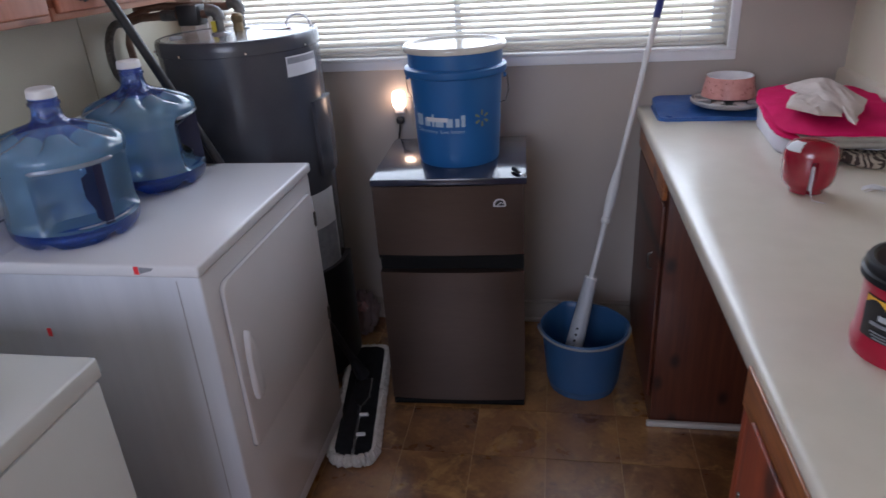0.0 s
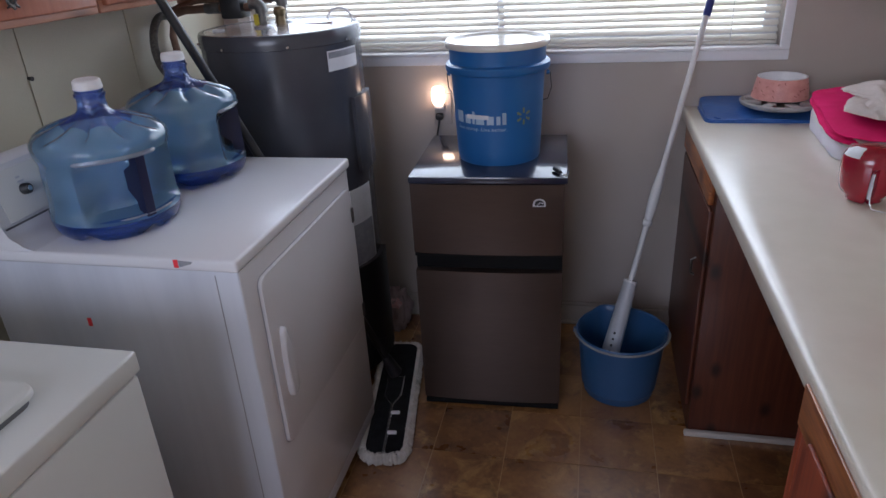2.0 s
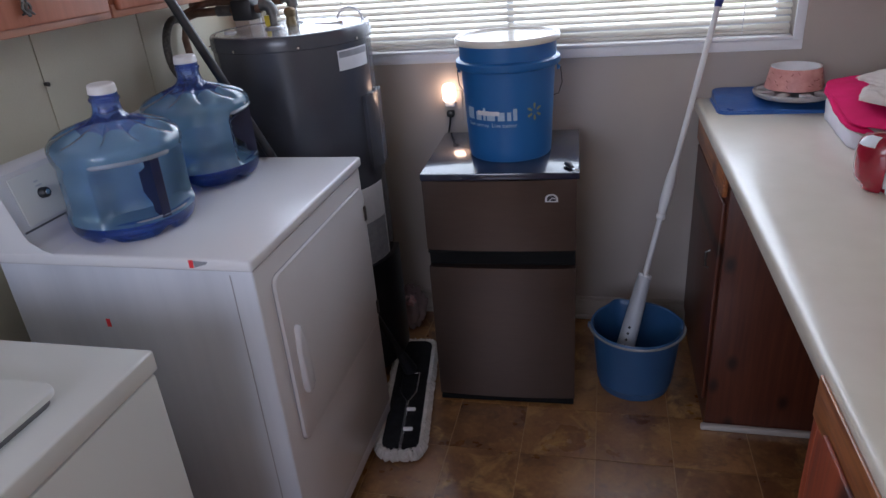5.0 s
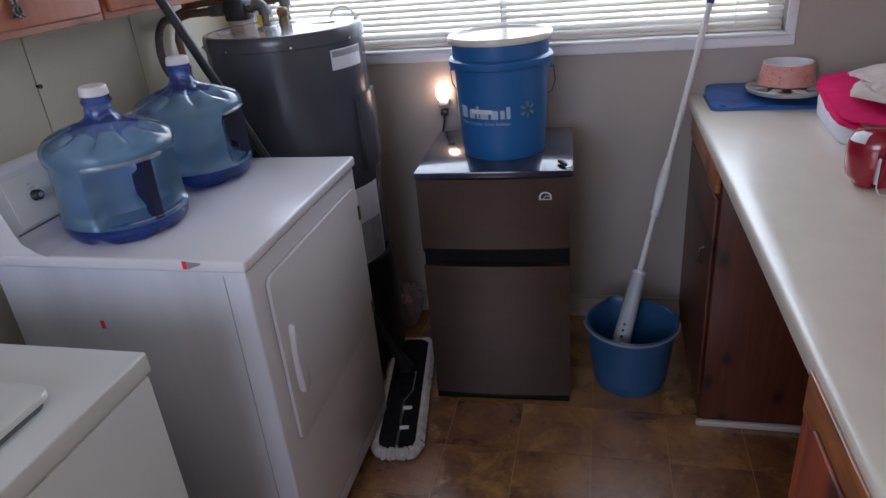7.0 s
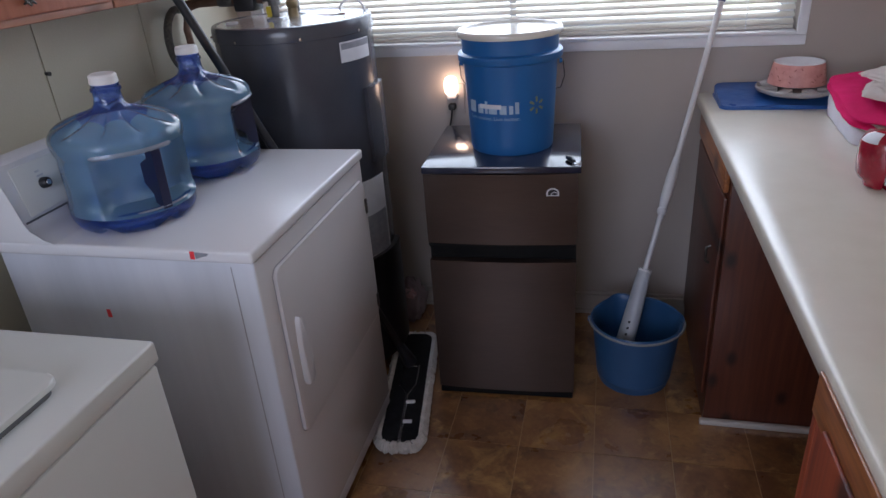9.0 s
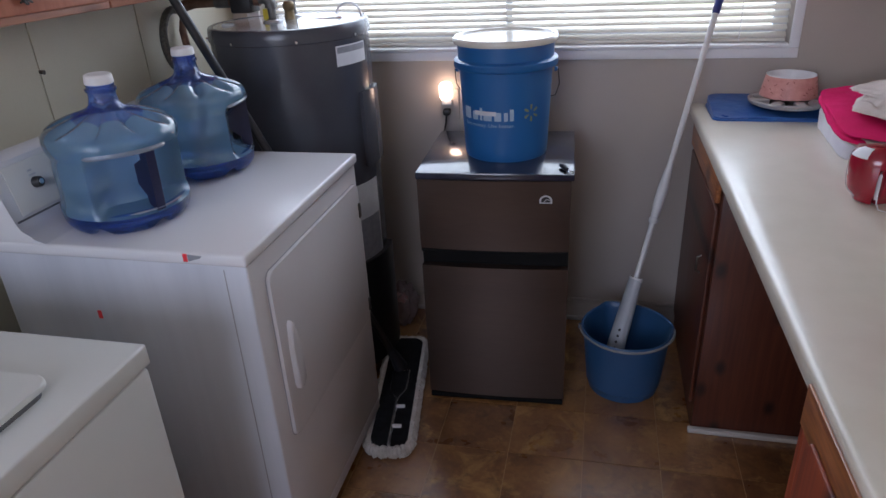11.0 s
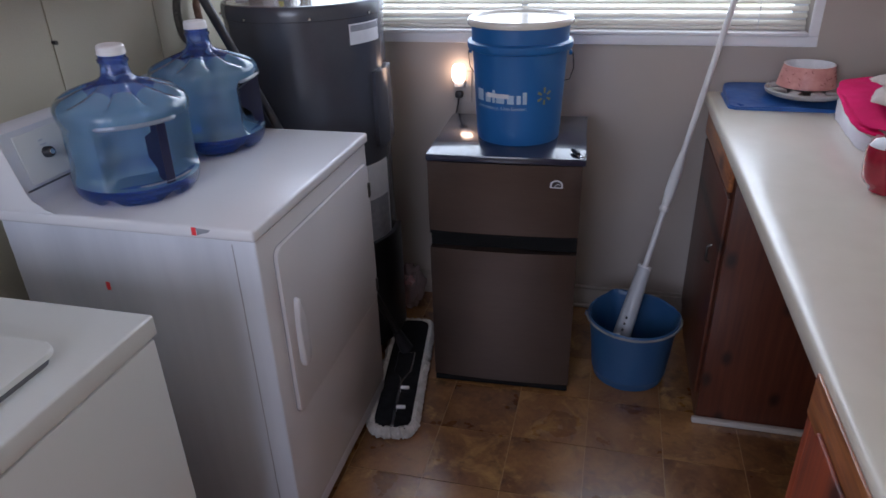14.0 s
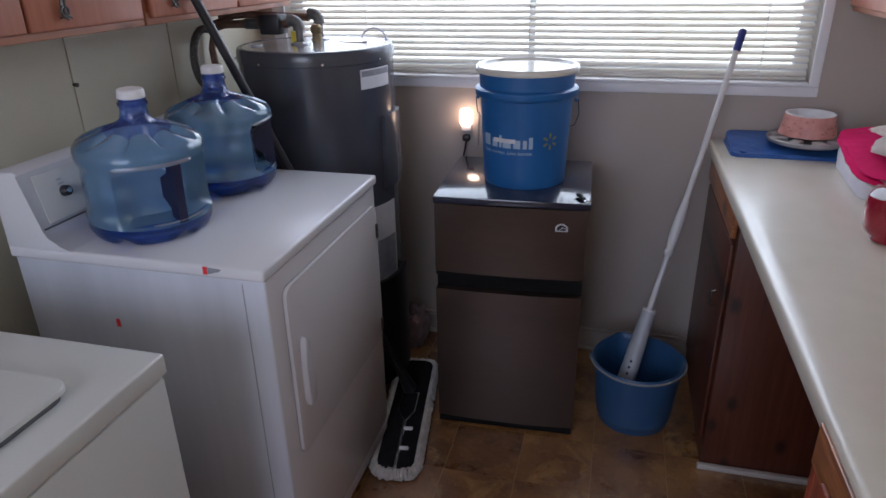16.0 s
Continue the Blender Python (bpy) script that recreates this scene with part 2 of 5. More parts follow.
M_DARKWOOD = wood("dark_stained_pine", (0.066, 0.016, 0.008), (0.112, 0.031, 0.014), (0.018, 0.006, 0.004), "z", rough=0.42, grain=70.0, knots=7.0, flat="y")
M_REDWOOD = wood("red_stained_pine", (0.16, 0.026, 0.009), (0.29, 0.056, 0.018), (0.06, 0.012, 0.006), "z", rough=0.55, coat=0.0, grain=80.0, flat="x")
M_ORANGEWOOD = wood("orange_pine", (0.19, 0.056, 0.018), (0.45, 0.17, 0.055), (0.08, 0.022, 0.009), "y", rough=0.4, coat=0.2, grain=130.0, knots=4.0, flat="x")
M_SALMON = wood("salmon_stained_pine", (0.37, 0.128, 0.070), (0.45, 0.170, 0.098), (0.28, 0.09, 0.05), "z", rough=0.4, coat=0.15, knots=3.0, grain=55.0, flat="x")
M_SALMONEDGE = wood("worn_salmon_edge", (0.36, 0.15, 0.085), (0.50, 0.24, 0.15), (0.22, 0.09, 0.05), "y", rough=0.5)
M_PEWTER = mat("dark_pewter", (0.06, 0.055, 0.05), (0.12, 0.11, 0.1), rough=0.4, metal=0.8, scale=50)
M_JUG = clear("blue_jug_plastic", (0.80, 0.91, 1.0), rough=0.03, body=0.38, body_color=(0.39, 0.70, 1.0), ior=1.45, gloss=1.5)
# whitish copy of the jug plastic: the ledge's highlight is in the colour
M_JUGRIM = clear("highlit_rim_plastic", (0.85, 0.93, 1.0), rough=0.08, body=0.45, body_color=(0.72, 0.80, 0.90), ior=1.5, gloss=2.0)
M_JUGNECK = clear("thick_blue_plastic", (0.58, 0.70, 1.0), rough=0.03, body=0.22, body_color=(0.16, 0.30, 0.90), ior=1.45, gloss=1.6)
M_JUGBASE = clear("deep_blue_plastic", (0.46, 0.64, 1.0), body=0.16, body_color=(0.07, 0.22, 0.80), ior=1.4, gloss=1.5)
M_WATER = mat("clear_water", (0.95, 0.99, 1.0), (0.96, 0.99, 1.0), rough=0.02, rvar=0.0, bump=0)
wp_ = M_WATER.node_tree.nodes["Principled BSDF"]
wp_.inputs["Transmission Weight"].default_value, wp_.inputs["IOR"].default_value = 1.0, 1.33
M_NAVY = mat("navy_handle", (0.006, 0.008, 0.040), (0.009, 0.012, 0.055), rough=0.45, scale=12)
M_CAP = mat("white_cap", (0.74, 0.72, 0.71), rough=0.45, scale=20)
M_GLASS = clear("window_glass", (0.96, 0.97, 0.97), rough=0.02, body=0.0)
M_SLAT = mat("blind_slat", (0.72, 0.69, 0.62), (0.78, 0.75, 0.68), rough=0.45, scale=6)
M_BULB = glow("night_light_glow", (1.0, 0.66, 0.44), 6.5)
M_MAT = mat("blue_mat_plastic", (0.02, 0.085, 0.33), (0.05, 0.16, 0.45), rough=0.3, scale=10, fine=30, bump=0.5, depth=0.006)
M_PLATE = mat("grey_feeder_plastic", (0.36, 0.34, 0.33), (0.44, 0.42, 0.41), rough=0.45, scale=15)
M_BOWL = mat("pink_bowl_glaze", (0.62, 0.27, 0.24), (0.74, 0.37, 0.33), rough=0.4, scale=45, fine=200)
M_BOWLIN = mat("white_bowl_glaze", (0.78, 0.78, 0.80), rough=0.3, scale=10)
M_BOWLDOT = mat("dark_pink_dash", (0.36, 0.10, 0.09), rough=0.5)
M_PINK = mat("crimson_terry", (0.60, 0.006, 0.095), (0.72, 0.012, 0.14), rough=0.95, scale=14, fine=420, bump=0.9, spec=0.2)
M_WHITECLOTH = mat("white_terry", (0.62, 0.61, 0.66), (0.72, 0.71, 0.75), rough=0.95, scale=12, fine=420, bump=0.9, spec=0.2)
M_GREYCLOTH = mat("grey_terry", (0.33, 0.31, 0.27), (0.45, 0.42, 0.37), rough=0.95, scale=25, fine=420, bump=0.9, spec=0.2)
M_BEIGECLOTH = mat("beige_terry", (0.52, 0.45, 0.40), (0.64, 0.56, 0.51), rough=0.95, scale=16, fine=420, bump=0.9, spec=0.2)
M_REDPLASTIC = mat("glossy_red_plastic", (0.25, 0.004, 0.018), (0.32, 0.008, 0.026), rough=0.2, scale=8, coat=0.6, coat_rough=0.05)
M_CANRED = mat("red_canister_plastic", (0.36, 0.005, 0.03), (0.42, 0.008, 0.04), rough=0.30, scale=6)
M_BAG = clear("clear_bag", (0.90, 0.88, 0.88), rough=0.15, body=0.42, body_color=(0.78, 0.62, 0.62))
M_WHITE = mat("white_plastic", (0.7, 0.7, 0.72), rough=0.45, scale=20)


def zebra():
    m = mat("zebra_print_cloth", (0.5, 0.42, 0.32), rough=0.9, fine=400, bump=0.7)
    n, l = m.node_tree.nodes, m.node_tree.links
    tc, w, r = n.new("ShaderNodeTexCoord"), n.new("ShaderNodeTexWave"), n.new("ShaderNodeValToRGB")
    w.inputs["Scale"].default_value, w.inputs["Distortion"].default_value, w.inputs["Detail Scale"].default_value = 19, 10, 1.4
    r.color_ramp.elements[0].position, r.color_ramp.elements[1].position = 0.42, 0.55
    r.color_ramp.elements[0].color, r.color_ramp.elements[1].color = (0.06, 0.042, 0.035, 1), (0.44, 0.37, 0.29, 1)
    l.new(tc.outputs["Object"], w.inputs["Vector"])
    l.new(w.outputs["Fac"], r.inputs[0])
    l.new(r.outputs[0], n["Principled BSDF"].inputs["Base Color"])
    return m


M_ZEBRA = zebra()

# ---- building helpers ----
WORLD_OF = {}


def thing(name, at, label, category, group="", turn=0.0, kind=""):
    ob = new(name)
    ob.empty_display_size = 0.1
    ob.matrix_basis = pose(*at, 0, 0, turn)
    WORLD_OF[ob] = ob.matrix_basis.copy()
    return tagged(ob, label, category, group, kind)


def mesh_of(name, bm, material, crease=38):
    bmesh.ops.recalc_face_normals(bm, faces=bm.faces)
    for f in bm.faces:
        f.smooth = True
    for e in bm.edges:
        if len(e.link_faces) != 2 or e.calc_face_angle(0) > radians(crease):
            e.smooth = False
    me = bpy.data.meshes.new(name)
    bm.to_mesh(me)
    bm.free()
    me.materials.append(material)
    return me


def part(name, bm, material, parent, label="", local=False, kind=""):
    """One mesh under a thing or a part; bm is in world coordinates unless local."""
    if not local:
        bm.transform(WORLD_OF[parent].inverted())
    ob = new(name, mesh_of(name, bm, material))
    ob.parent = parent
    WORLD_OF[ob] = WORLD_OF[parent]
    return tagged(ob, label, kind=kind)


def solid(name, bm, material, label, category, at=None, kind="", group="", crease=38):
    """A thing of one mesh; bm is in world coordinates, its origin goes to at."""
    at = Vector(at or (0, 0, 0))
    bm.transform(Matrix.Translation(-at))
    ob = new(name, mesh_of(name, bm, material, crease))
    ob.matrix_basis = Matrix.Translation(at)
    WORLD_OF[ob] = ob.matrix_basis.copy()
    return tagged(ob, label, category, group, kind)


def box(bm, x0, x1, y0, y1, z0, z1, bev=0.0, seg=2, m=None):
    c = [bm.verts.new((x, y, z)) for x in (x0, x1) for y in (y0, y1) for z in (z0, z1)]
    fs = [bm.faces.new([c[i] for i in q]) for q in ((0, 1, 3, 2), (4, 6, 7, 5), (0, 4, 5, 1), (2, 3, 7, 6), (0, 2, 6, 4), (1, 5, 7, 3))]
    vs = c
    if bev:
        es = list({e for f in fs for e in f.edges})
        r = bmesh.ops.bevel(bm, geom=es, offset=bev, segments=seg, profile=0.5, affect="EDGES")
        vs = list({v for f in r["faces"] for v in f.verts})
    if m is not None:
        bmesh.ops.transform(bm, matrix=m, verts=vs)
    return bm


def B(*args, **kw):
    return box(bmesh.new(), *args, **kw)


def lathe(bm, prof, n=40, c=(0, 0, 0), shape=None):
    """Turns a profile of (radius, height) round the upright through c. shape(angle, r, z) may alter r."""
    rings = []
    for r, z in prof:
        if r < 1e-6:
            rings.append([bm.verts.new((c[0], c[1], c[2] + z))])
            continue
        ring = []
        for i in range(n):
            a = 2 * math.pi * i / n
            q = shape(a, r, z) if shape else r
            ring.append(bm.verts.new((c[0] + q * math.cos(a), c[1] + q * math.sin(a), c[2] + z)))
        rings.append(ring)
    for a, b in zip(rings, rings[1:]):
        if len(a) == 1 and len(b) == 1:
            continue
        for i in range(n):
            j = (i + 1) % n
            if len(a) == 1:
                bm.faces.new((a[0], b[i], b[j]))
            elif len(b) == 1:
                bm.faces.new((a[i], a[j], b[0]))
            else:
                bm.faces.new((a[i], a[j], b[j], b[i]))
    return bm


def L(*args, **kw):
    return lathe(bmesh.new(), *args, **kw)


def tube(bm, pts, r, n=8, flat=1.0, up=None):
    """A tube along pts; r one radius or one for each point."""
    pts = [Vector(p) for p in pts]
    rs = r if isinstance(r, (list, tuple)) else [r] * len(pts)
    ref = Vector(up) if up else Vector((0, 0, 1))
    rings, side = [], None
    for i, p in enumerate(pts):
        d = (pts[min(i + 1, len(pts) - 1)] - pts[max(i - 1, 0)]).normalized()
        if side is None:
            side = d.cross(ref if abs(d.dot(ref)) < 0.95 else Vector((1, 0, 0))).normalized()
        else:
            side = (side - d * side.dot(d)).normalized()
        oth = d.cross(side)
        rings.append([bm.verts.new(p + (side * math.cos(a) + oth * math.sin(a) * flat) * rs[i]) for a in (2 * math.pi * k / n for k in range(n))])
    for a, b in zip(rings, rings[1:]):
        for i in range(n):
            bm.faces.new((a[i], a[(i + 1) % n], b[(i + 1) % n], b[i]))
    bm.faces.new(rings[0][::-1])
    bm.faces.new(rings[-1])
    return bm


def T(*args, **kw):
    return tube(bmesh.new(), *args, **kw)


def arc(c, r, a0, a1, n, u, v):
    u, v, c = Vector(u), Vector(v), Vector(c)
    return [c + u * r * math.cos(radians(a0 + (a1 - a0) * i / n)) + v * r * math.sin(radians(a0 + (a1 - a0) * i / n)) for i in range(n + 1)]


def prism(bm, outline, z0, z1, m=None, bev=0.0):
    """An outline of (x, y), extruded from z0 to z1."""
    lo = [bm.verts.new((x, y, z0)) for x, y in outline]
    hi = [bm.verts.new((x, y, z1)) for x, y in outline]
    k = len(lo)
    fs = [bm.faces.new(lo[::-1]), bm.faces.new(hi)] + [bm.faces.new((lo[i], lo[(i + 1) % k], hi[(i + 1) % k], hi[i])) for i in range(k)]
    vs = lo + hi
    if bev:
        r = bmesh.ops.bevel(bm, geom=list(fs[1].edges), offset=bev, segments=3, profile=0.5, affect="EDGES")
        vs = list({v for f in bm.faces for v in f.verts})
    if m is not None:
        bmesh.ops.transform(bm, matrix=m, verts=vs)
    return bm


def rounded(x0, x1, y0, y1, r, n=5):
    o = []
    for cx, cy, a in ((x1 - r, y1 - r, 0), (x0 + r, y1 - r, 90), (x0 + r, y0 + r, 180), (x1 - r, y0 + r, 270)):
        o += [(cx + r * math.cos(radians(a + 90 * i / n)), cy + r * math.sin(radians(a + 90 * i / n))) for i in range(n + 1)]
    return o


def cushion(w, d, h, n=22, p=5.0, rough=0.004, seed=0, sag=0.0, side=0.5, slope=0.0, lift=0.0):
    """A soft folded slab, w by d by h, rounded at its edges and uneven, standing on z = 0."""
    bm = bmesh.new()
    k, rows = n, 10
    ring = []
    for j in range(rows + 1):
        t = -math.pi / 2 + math.pi * j / rows
        s, zz = abs(math.cos(t)) ** side, math.sin(t)
        z = (abs(zz) ** 0.6) * (1 if zz > 0 else -1)
        row = []
        for i in range(4 * k):
            a = 2 * math.pi * i / (4 * k)
            ca, sa = math.cos(a), math.sin(a)
            q = (abs(ca) ** p + abs(sa) ** p) ** (-1 / p)
            x, y = q * ca * w / 2, q * sa * d / 2
            x, y = x * (0.93 + 0.07 * s) if s > 0 else 0, y * (0.93 + 0.07 * s) if s > 0 else 0
            row.append((x, y, (z + 1) / 2 * h))
        ring.append(row)
    # a grid over the top and the bottom joined by the rounded side
    def bump(x, y, z):
        v = noise.noise((x * 14 + seed, y * 14, z * 14)) * rough + noise.noise((x * 45 + seed, y * 45, z * 45)) * rough * 0.35
        r2 = (2 * x / w) ** 2 + (2 * y / d) ** 2
        return v - sag * r2 * (z / h)
    layers = []
    for row in ring[1:-1]:
        layers.append([bm.verts.new((x * (1 + noise.noise((x * 9, y * 9, z * 30 + seed)) * 0.03), y * (1 + noise.noise((y * 9, x * 9, z * 30 + seed)) * 0.03), z + bump(x, y, z))) for x, y, z in row])
    for f in (0.75, 0.5, 0.25):
        z = h
        layers.append([bm.verts.new((x * f, y * f, z + bump(x * f, y * f, z))) for x, y, _ in ring[-2]])
    for a, b in zip(layers, layers[1:]):
        for i in range(4 * k):
            j = (i + 1) % (4 * k)
            bm.faces.new((a[i], a[j], b[j], b[i]))
    bm.faces.new(layers[0][::-1])
    top = bm.verts.new((0, 0, h + bump(0, 0, h)))
    for v in bm.verts:
        # thinner towards the front
        v.co.z = v.co.z * (1 + slope * v.co.y / d) + lift * v.co.y / d
    for i in range(4 * k):
        bm.faces.new((layers[-1][i], layers[-1][(i + 1) % (4 * k)], top))
    return bm


def placed(bm, x, y, z, turn=0.0):
    bm.transform(pose(x, y, z, 0, 0, turn))
    return bm


# ---- the room ----
XL, XR, YW, YB, ZC = -0.64, 1.74, 3.10, -1.06, 2.44
OX0, OX1, OZ0, OZ1 = -0.52, 1.353, 1.11, 2.02

bm = bmesh.new()
for q in ((XL - 0.12, OX0, 0, ZC), (OX1, XR + 0.12, 0, ZC), (OX0, OX1, 0, OZ0), (OX0, OX1, OZ1, ZC)):
    box(bm, q[0], q[1], YW, YW + 0.12, q[2], q[3])
wall_north = solid("wall_north", bm, M_WALL, "grey-beige painted wall under the window", "wall", kind="structure")
solid("wall_west", B(XL - 0.12, XL, YB, YW, 0, ZC), M_PANEL, "olive-cream painted panelled wall behind the machines", "wall", kind="structure")
solid("wall_east", B(XR, XR + 0.12, YB, YW, 0, ZC), M_CREAM, "cream painted wall above the counter", "wall", kind="structure")
# unseen closing wall, with an opening added to let the rear light in
bm = bmesh.new()
for q in ((XL - 0.12, -0.6, 0, ZC), (0.72, XR + 0.12, 0, ZC), (-0.6, 0.72, 0, 1.03), (-0.6, 0.72, 2.24, ZC)):
    box(bm, q[0], q[1], YB - 0.12, YB, q[2], q[3])
solid("wall_south", bm, M_CREAM, "plain cream wall that closes the room", "wall", kind="structure")
solid("ceiling", B(XL - 0.12, XR + 0.12, YB - 0.12, YW + 0.12, ZC, ZC + 0.1), M_CEIL, "plain white ceiling", "ceiling", kind="structure")
floor = solid("floor", B(XL - 0.12, XR + 0.12, YB - 0.12, YW + 0.12, -0.12, -0.0015), M_GROUT, "brown mottled vinyl tile floor", "floor", kind="structure")

# sheet joints of the west wall
wall_west = bpy.data.objects["wall_west"]
for y0, y1 in ((-0.35, 0.868), (0.872, 2.092), (2.096, 2.52), (2.524, 3.1)):
    part("panel", B(XL, XL + 0.004, y0 + 0.001, y1 - 0.001, 0, ZC), M_PANEL, wall_west)
nail = solid("nail", T([(XL, 2.097, 1.222), (XL + 0.014, 2.097, 1.221)], [0.004, 0.006], 8), M_PEWTER, "small dark nail in the panel joint", "nail", (XL, 2.097, 1.222))

# baseboard under the window, a stepped board
bm = bmesh.new()
for x0, x1 in ((XL, 1.09),):
    box(bm, x0, x1, YW - 0.012, YW, 0, 0.085, 0.002)
    box(bm, x0, x1, YW - 0.008, YW, 0.085, 0.1, 0.003)
    box(bm, x0, x1, YW - 0.024, YW - 0.012, 0, 0.02, 0.006)
solid("baseboard", bm, M_BASE, "beige painted stepped baseboard along the window wall", "baseboard", kind="structure")

# the window: casing, sash, panes
win = thing("window_1", (0.42, YW, OZ0), "wide white window with horizontal blinds over it", "window", kind="structure")
part("casing", B(OX0 - 0.05, OX1 + 0.03, YW - 0.016, YW, 1.065, 1.098, 0.003), M_TRIM, win)
part("casing", B(OX1, OX1 + 0.03, YW - 0.0155, YW, 1.098, OZ1, 0.003), M_TRIM, win)
part("casing", B(OX0 - 0.05, OX0, YW - 0.0155, YW, 1.098, OZ1, 0.003), M_TRIM, win)
part("casing", B(OX0 - 0.05, OX1 + 0.03, YW - 0.016, YW, OZ1, OZ1 + 0.05, 0.003), M_TRIM, win)
part("window_sill", B(OX0 - 0.004, OX1 - 0.001, YW - 0.024, YW + 0.1, 1.099, 1.111, 0.004), M_TRIM, win)
sash = part("sash", B(OX0, OX1, YW + 0.06, YW + 0.1, 1.111, 1.16, 0.004), M_TRIM, win)
for x, w in ((OX0, 0.045), (0.41, 0.024), (OX1 - 0.045, 0.045)):
    part("stile", B(x, x + w, YW + 0.061, YW + 0.099, 1.16, OZ1, 0.003), M_TRIM, win)
for x0, x1 in ((OX0 + 0.045, 0.41), (0.434, OX1 - 0.045)):
    pane = part("pane", B(x0, x1, YW + 0.078, YW + 0.082, 1.16, OZ1), M_GLASS, win)
    pane.visible_shadow = False

# bright distance outside the window
bmo = bmesh.new()
vs = [bmo.verts.new(p) for p in ((-9, 9.0, -3), (11, 9.0, -3), (11, 9.0, 9), (-9, 9.0, 9))]
bmo.faces.new(vs)
mb = bpy.data.materials.new("bright_outdoors")
mb.use_nodes = True
nb, lb = mb.node_tree.nodes, mb.node_tree.links
nb.remove(nb["Principled BSDF"])
em, no, rp, tc = nb.new("ShaderNodeEmission"), nb.new("ShaderNodeTexNoise"), nb.new("ShaderNodeValToRGB"), nb.new("ShaderNodeTexCoord")
no.inputs["Scale"].default_value, no.inputs["Detail"].default_value = 0.7, 4
rp.color_ramp.elements[0].color, rp.color_ramp.elements[1].color = (0.82, 0.84, 0.60, 1), (0.96, 0.97, 0.95, 1)
rp.color_ramp.elements[0].position, rp.color_ramp.elements[1].position = 0.35, 0.6
em.inputs[1].default_value = 1.7
lb.new(tc.outputs["Object"], no.inputs["Vector"])
lb.new(no.outputs[0], rp.inputs[0])
lb.new(rp.outputs[0], em.inputs[0])
lb.new(em.outputs[0], nb["Material Output"].inputs[0])
solid("backdrop", bmo, mb, "overexposed bright outdoors beyond the blinds", "backdrop", kind="structure")

# the blind: slats, rails and cords
blind = thing("window_blind", (0.42, YW + 0.03, 2.0), "cream horizontal mini blind with its slats half open", "blind")
SL0, SL1, PITCH, SLW, SLT = OX0 + 0.006, OX1 - 0.006, 0.0218, 0.025, radians(31)
prof = [(-0.5, 0.0), (-0.25, 0.0022), (0.0, 0.003), (0.25, 0.0022), (0.5, 0.0)]
slat_mesh = None
zs = 1.136
while zs < 1.985:
    if slat_mesh is None:
        bm = bmesh.new()
        rows = []
        for x in (SL0, 0.1, 0.7, SL1):
            up, dn = [], []
            for u, h in prof:
                y, z = u * SLW * math.cos(SLT) - h * math.sin(SLT), u * SLW * math.sin(SLT) + h * math.cos(SLT)
                up.append(bm.verts.new((x - 0.42, y, z)))
                dn.append(bm.verts.new((x - 0.42, y, z - 0.0006)))
            rows.append(up + dn[::-1])
        for a, b in zip(rows, rows[1:]):
            for i in range(len(a)):
                j = (i + 1) % len(a)
                bm.faces.new((a[i], a[j], b[j], b[i]))
        bm.faces.new(rows[0])
        bm.faces.new(rows[-1][::-1])
        slat_mesh = mesh_of("slat", bm, M_SLAT)
    s = new("slat", slat_mesh)
    s.parent = blind
    s.location = (0, 0, zs - 2.0)
    s.rotation_euler = (radians(random.uniform(-2.2, 2.2)), radians(random.uniform(-0.05, 0.05)), 0)
    zs += PITCH
part("bottom_rail", B(SL0, SL1, YW + 0.02, YW + 0.04, 1.113, 1.125, 0.003), M_SLAT, blind)
part("head_rail", B(SL0, SL1, YW + 0.012, YW + 0.048, 1.99, OZ1 - 0.001, 0.003), M_SLAT, blind)
for x in (-0.2, 0.42, 1.2):
    part("cord", T([(x, YW + 0.015, 1.115), (x, YW + 0.015, 2.0)], 0.0013, 6), M_TRIM, blind)

# ---- counter side ----
CX = 1.069


def run(sec, y0, y1):
    """A cross-section of (x, z) drawn along y."""
    bm = bmesh.new()
    ra, rb = [bm.verts.new((x, y0, z)) for x, z in sec], [bm.verts.new((x, y1, z)) for x, z in sec]
    for i in range(len(sec)):
        bm.faces.new((ra[i], ra[(i + 1) % len(sec)], rb[(i + 1) % len(sec)], rb[i]))
    bm.faces.new(ra[::-1])
    bm.faces.new(rb)
    return bm


counter = thing("countertop", (1.4, 1.2, 0.862), "cream laminate countertop with rolled edge and low backsplash", "countertop")
part("front_edge", run([(CX + 0.04, 0.862), (CX + 0.012, 0.8625), (CX + 0.004, 0.866), (CX, 0.874), (CX, 0.898), (CX + 0.002, 0.904), (CX + 0.006, 0.908), (CX + 0.011, 0.9096), (CX + 0.04, 0.9096)], -0.6, YW), M_COUNTER, counter, "rolled laminate front edge")
part("slab", B(CX + 0.04, 1.72, -0.6, YW, 0.864, 0.9095), M_COUNTER, counter)
part("backsplash", run([(1.690, 0.9100), (1.706, 0.914), (1.716, 0.924), (1.718, 0.94), (1.718, 1.015), (1.722, 1.024), (1.74, 1.026), (1.74, 0.9100)], -0.6, YW), M_SPLASH, counter)
M_CLIPPALE = mat("pale_clip_plastic", (0.42, 0.36, 0.35), rough=0.4)
clip = thing("striped_clip", (1.712, 2.398, 1.012), "small clip with pale and dark red stripes on the backsplash ledge", "clip")
CM = Matrix.Translation((1.7165, 2.396, 1.009)) @ Matrix.Rotation(radians(24), 4, "Y") @ Matrix.Scale(0.72, 4)
part("backing", box(bmesh.new(), -0.004, 0.001, -0.038, 0.038, -0.026, 0.022, 0.0015, m=CM), mat("dark_red_stripe", (0.11, 0.03, 0.03), rough=0.4), clip)
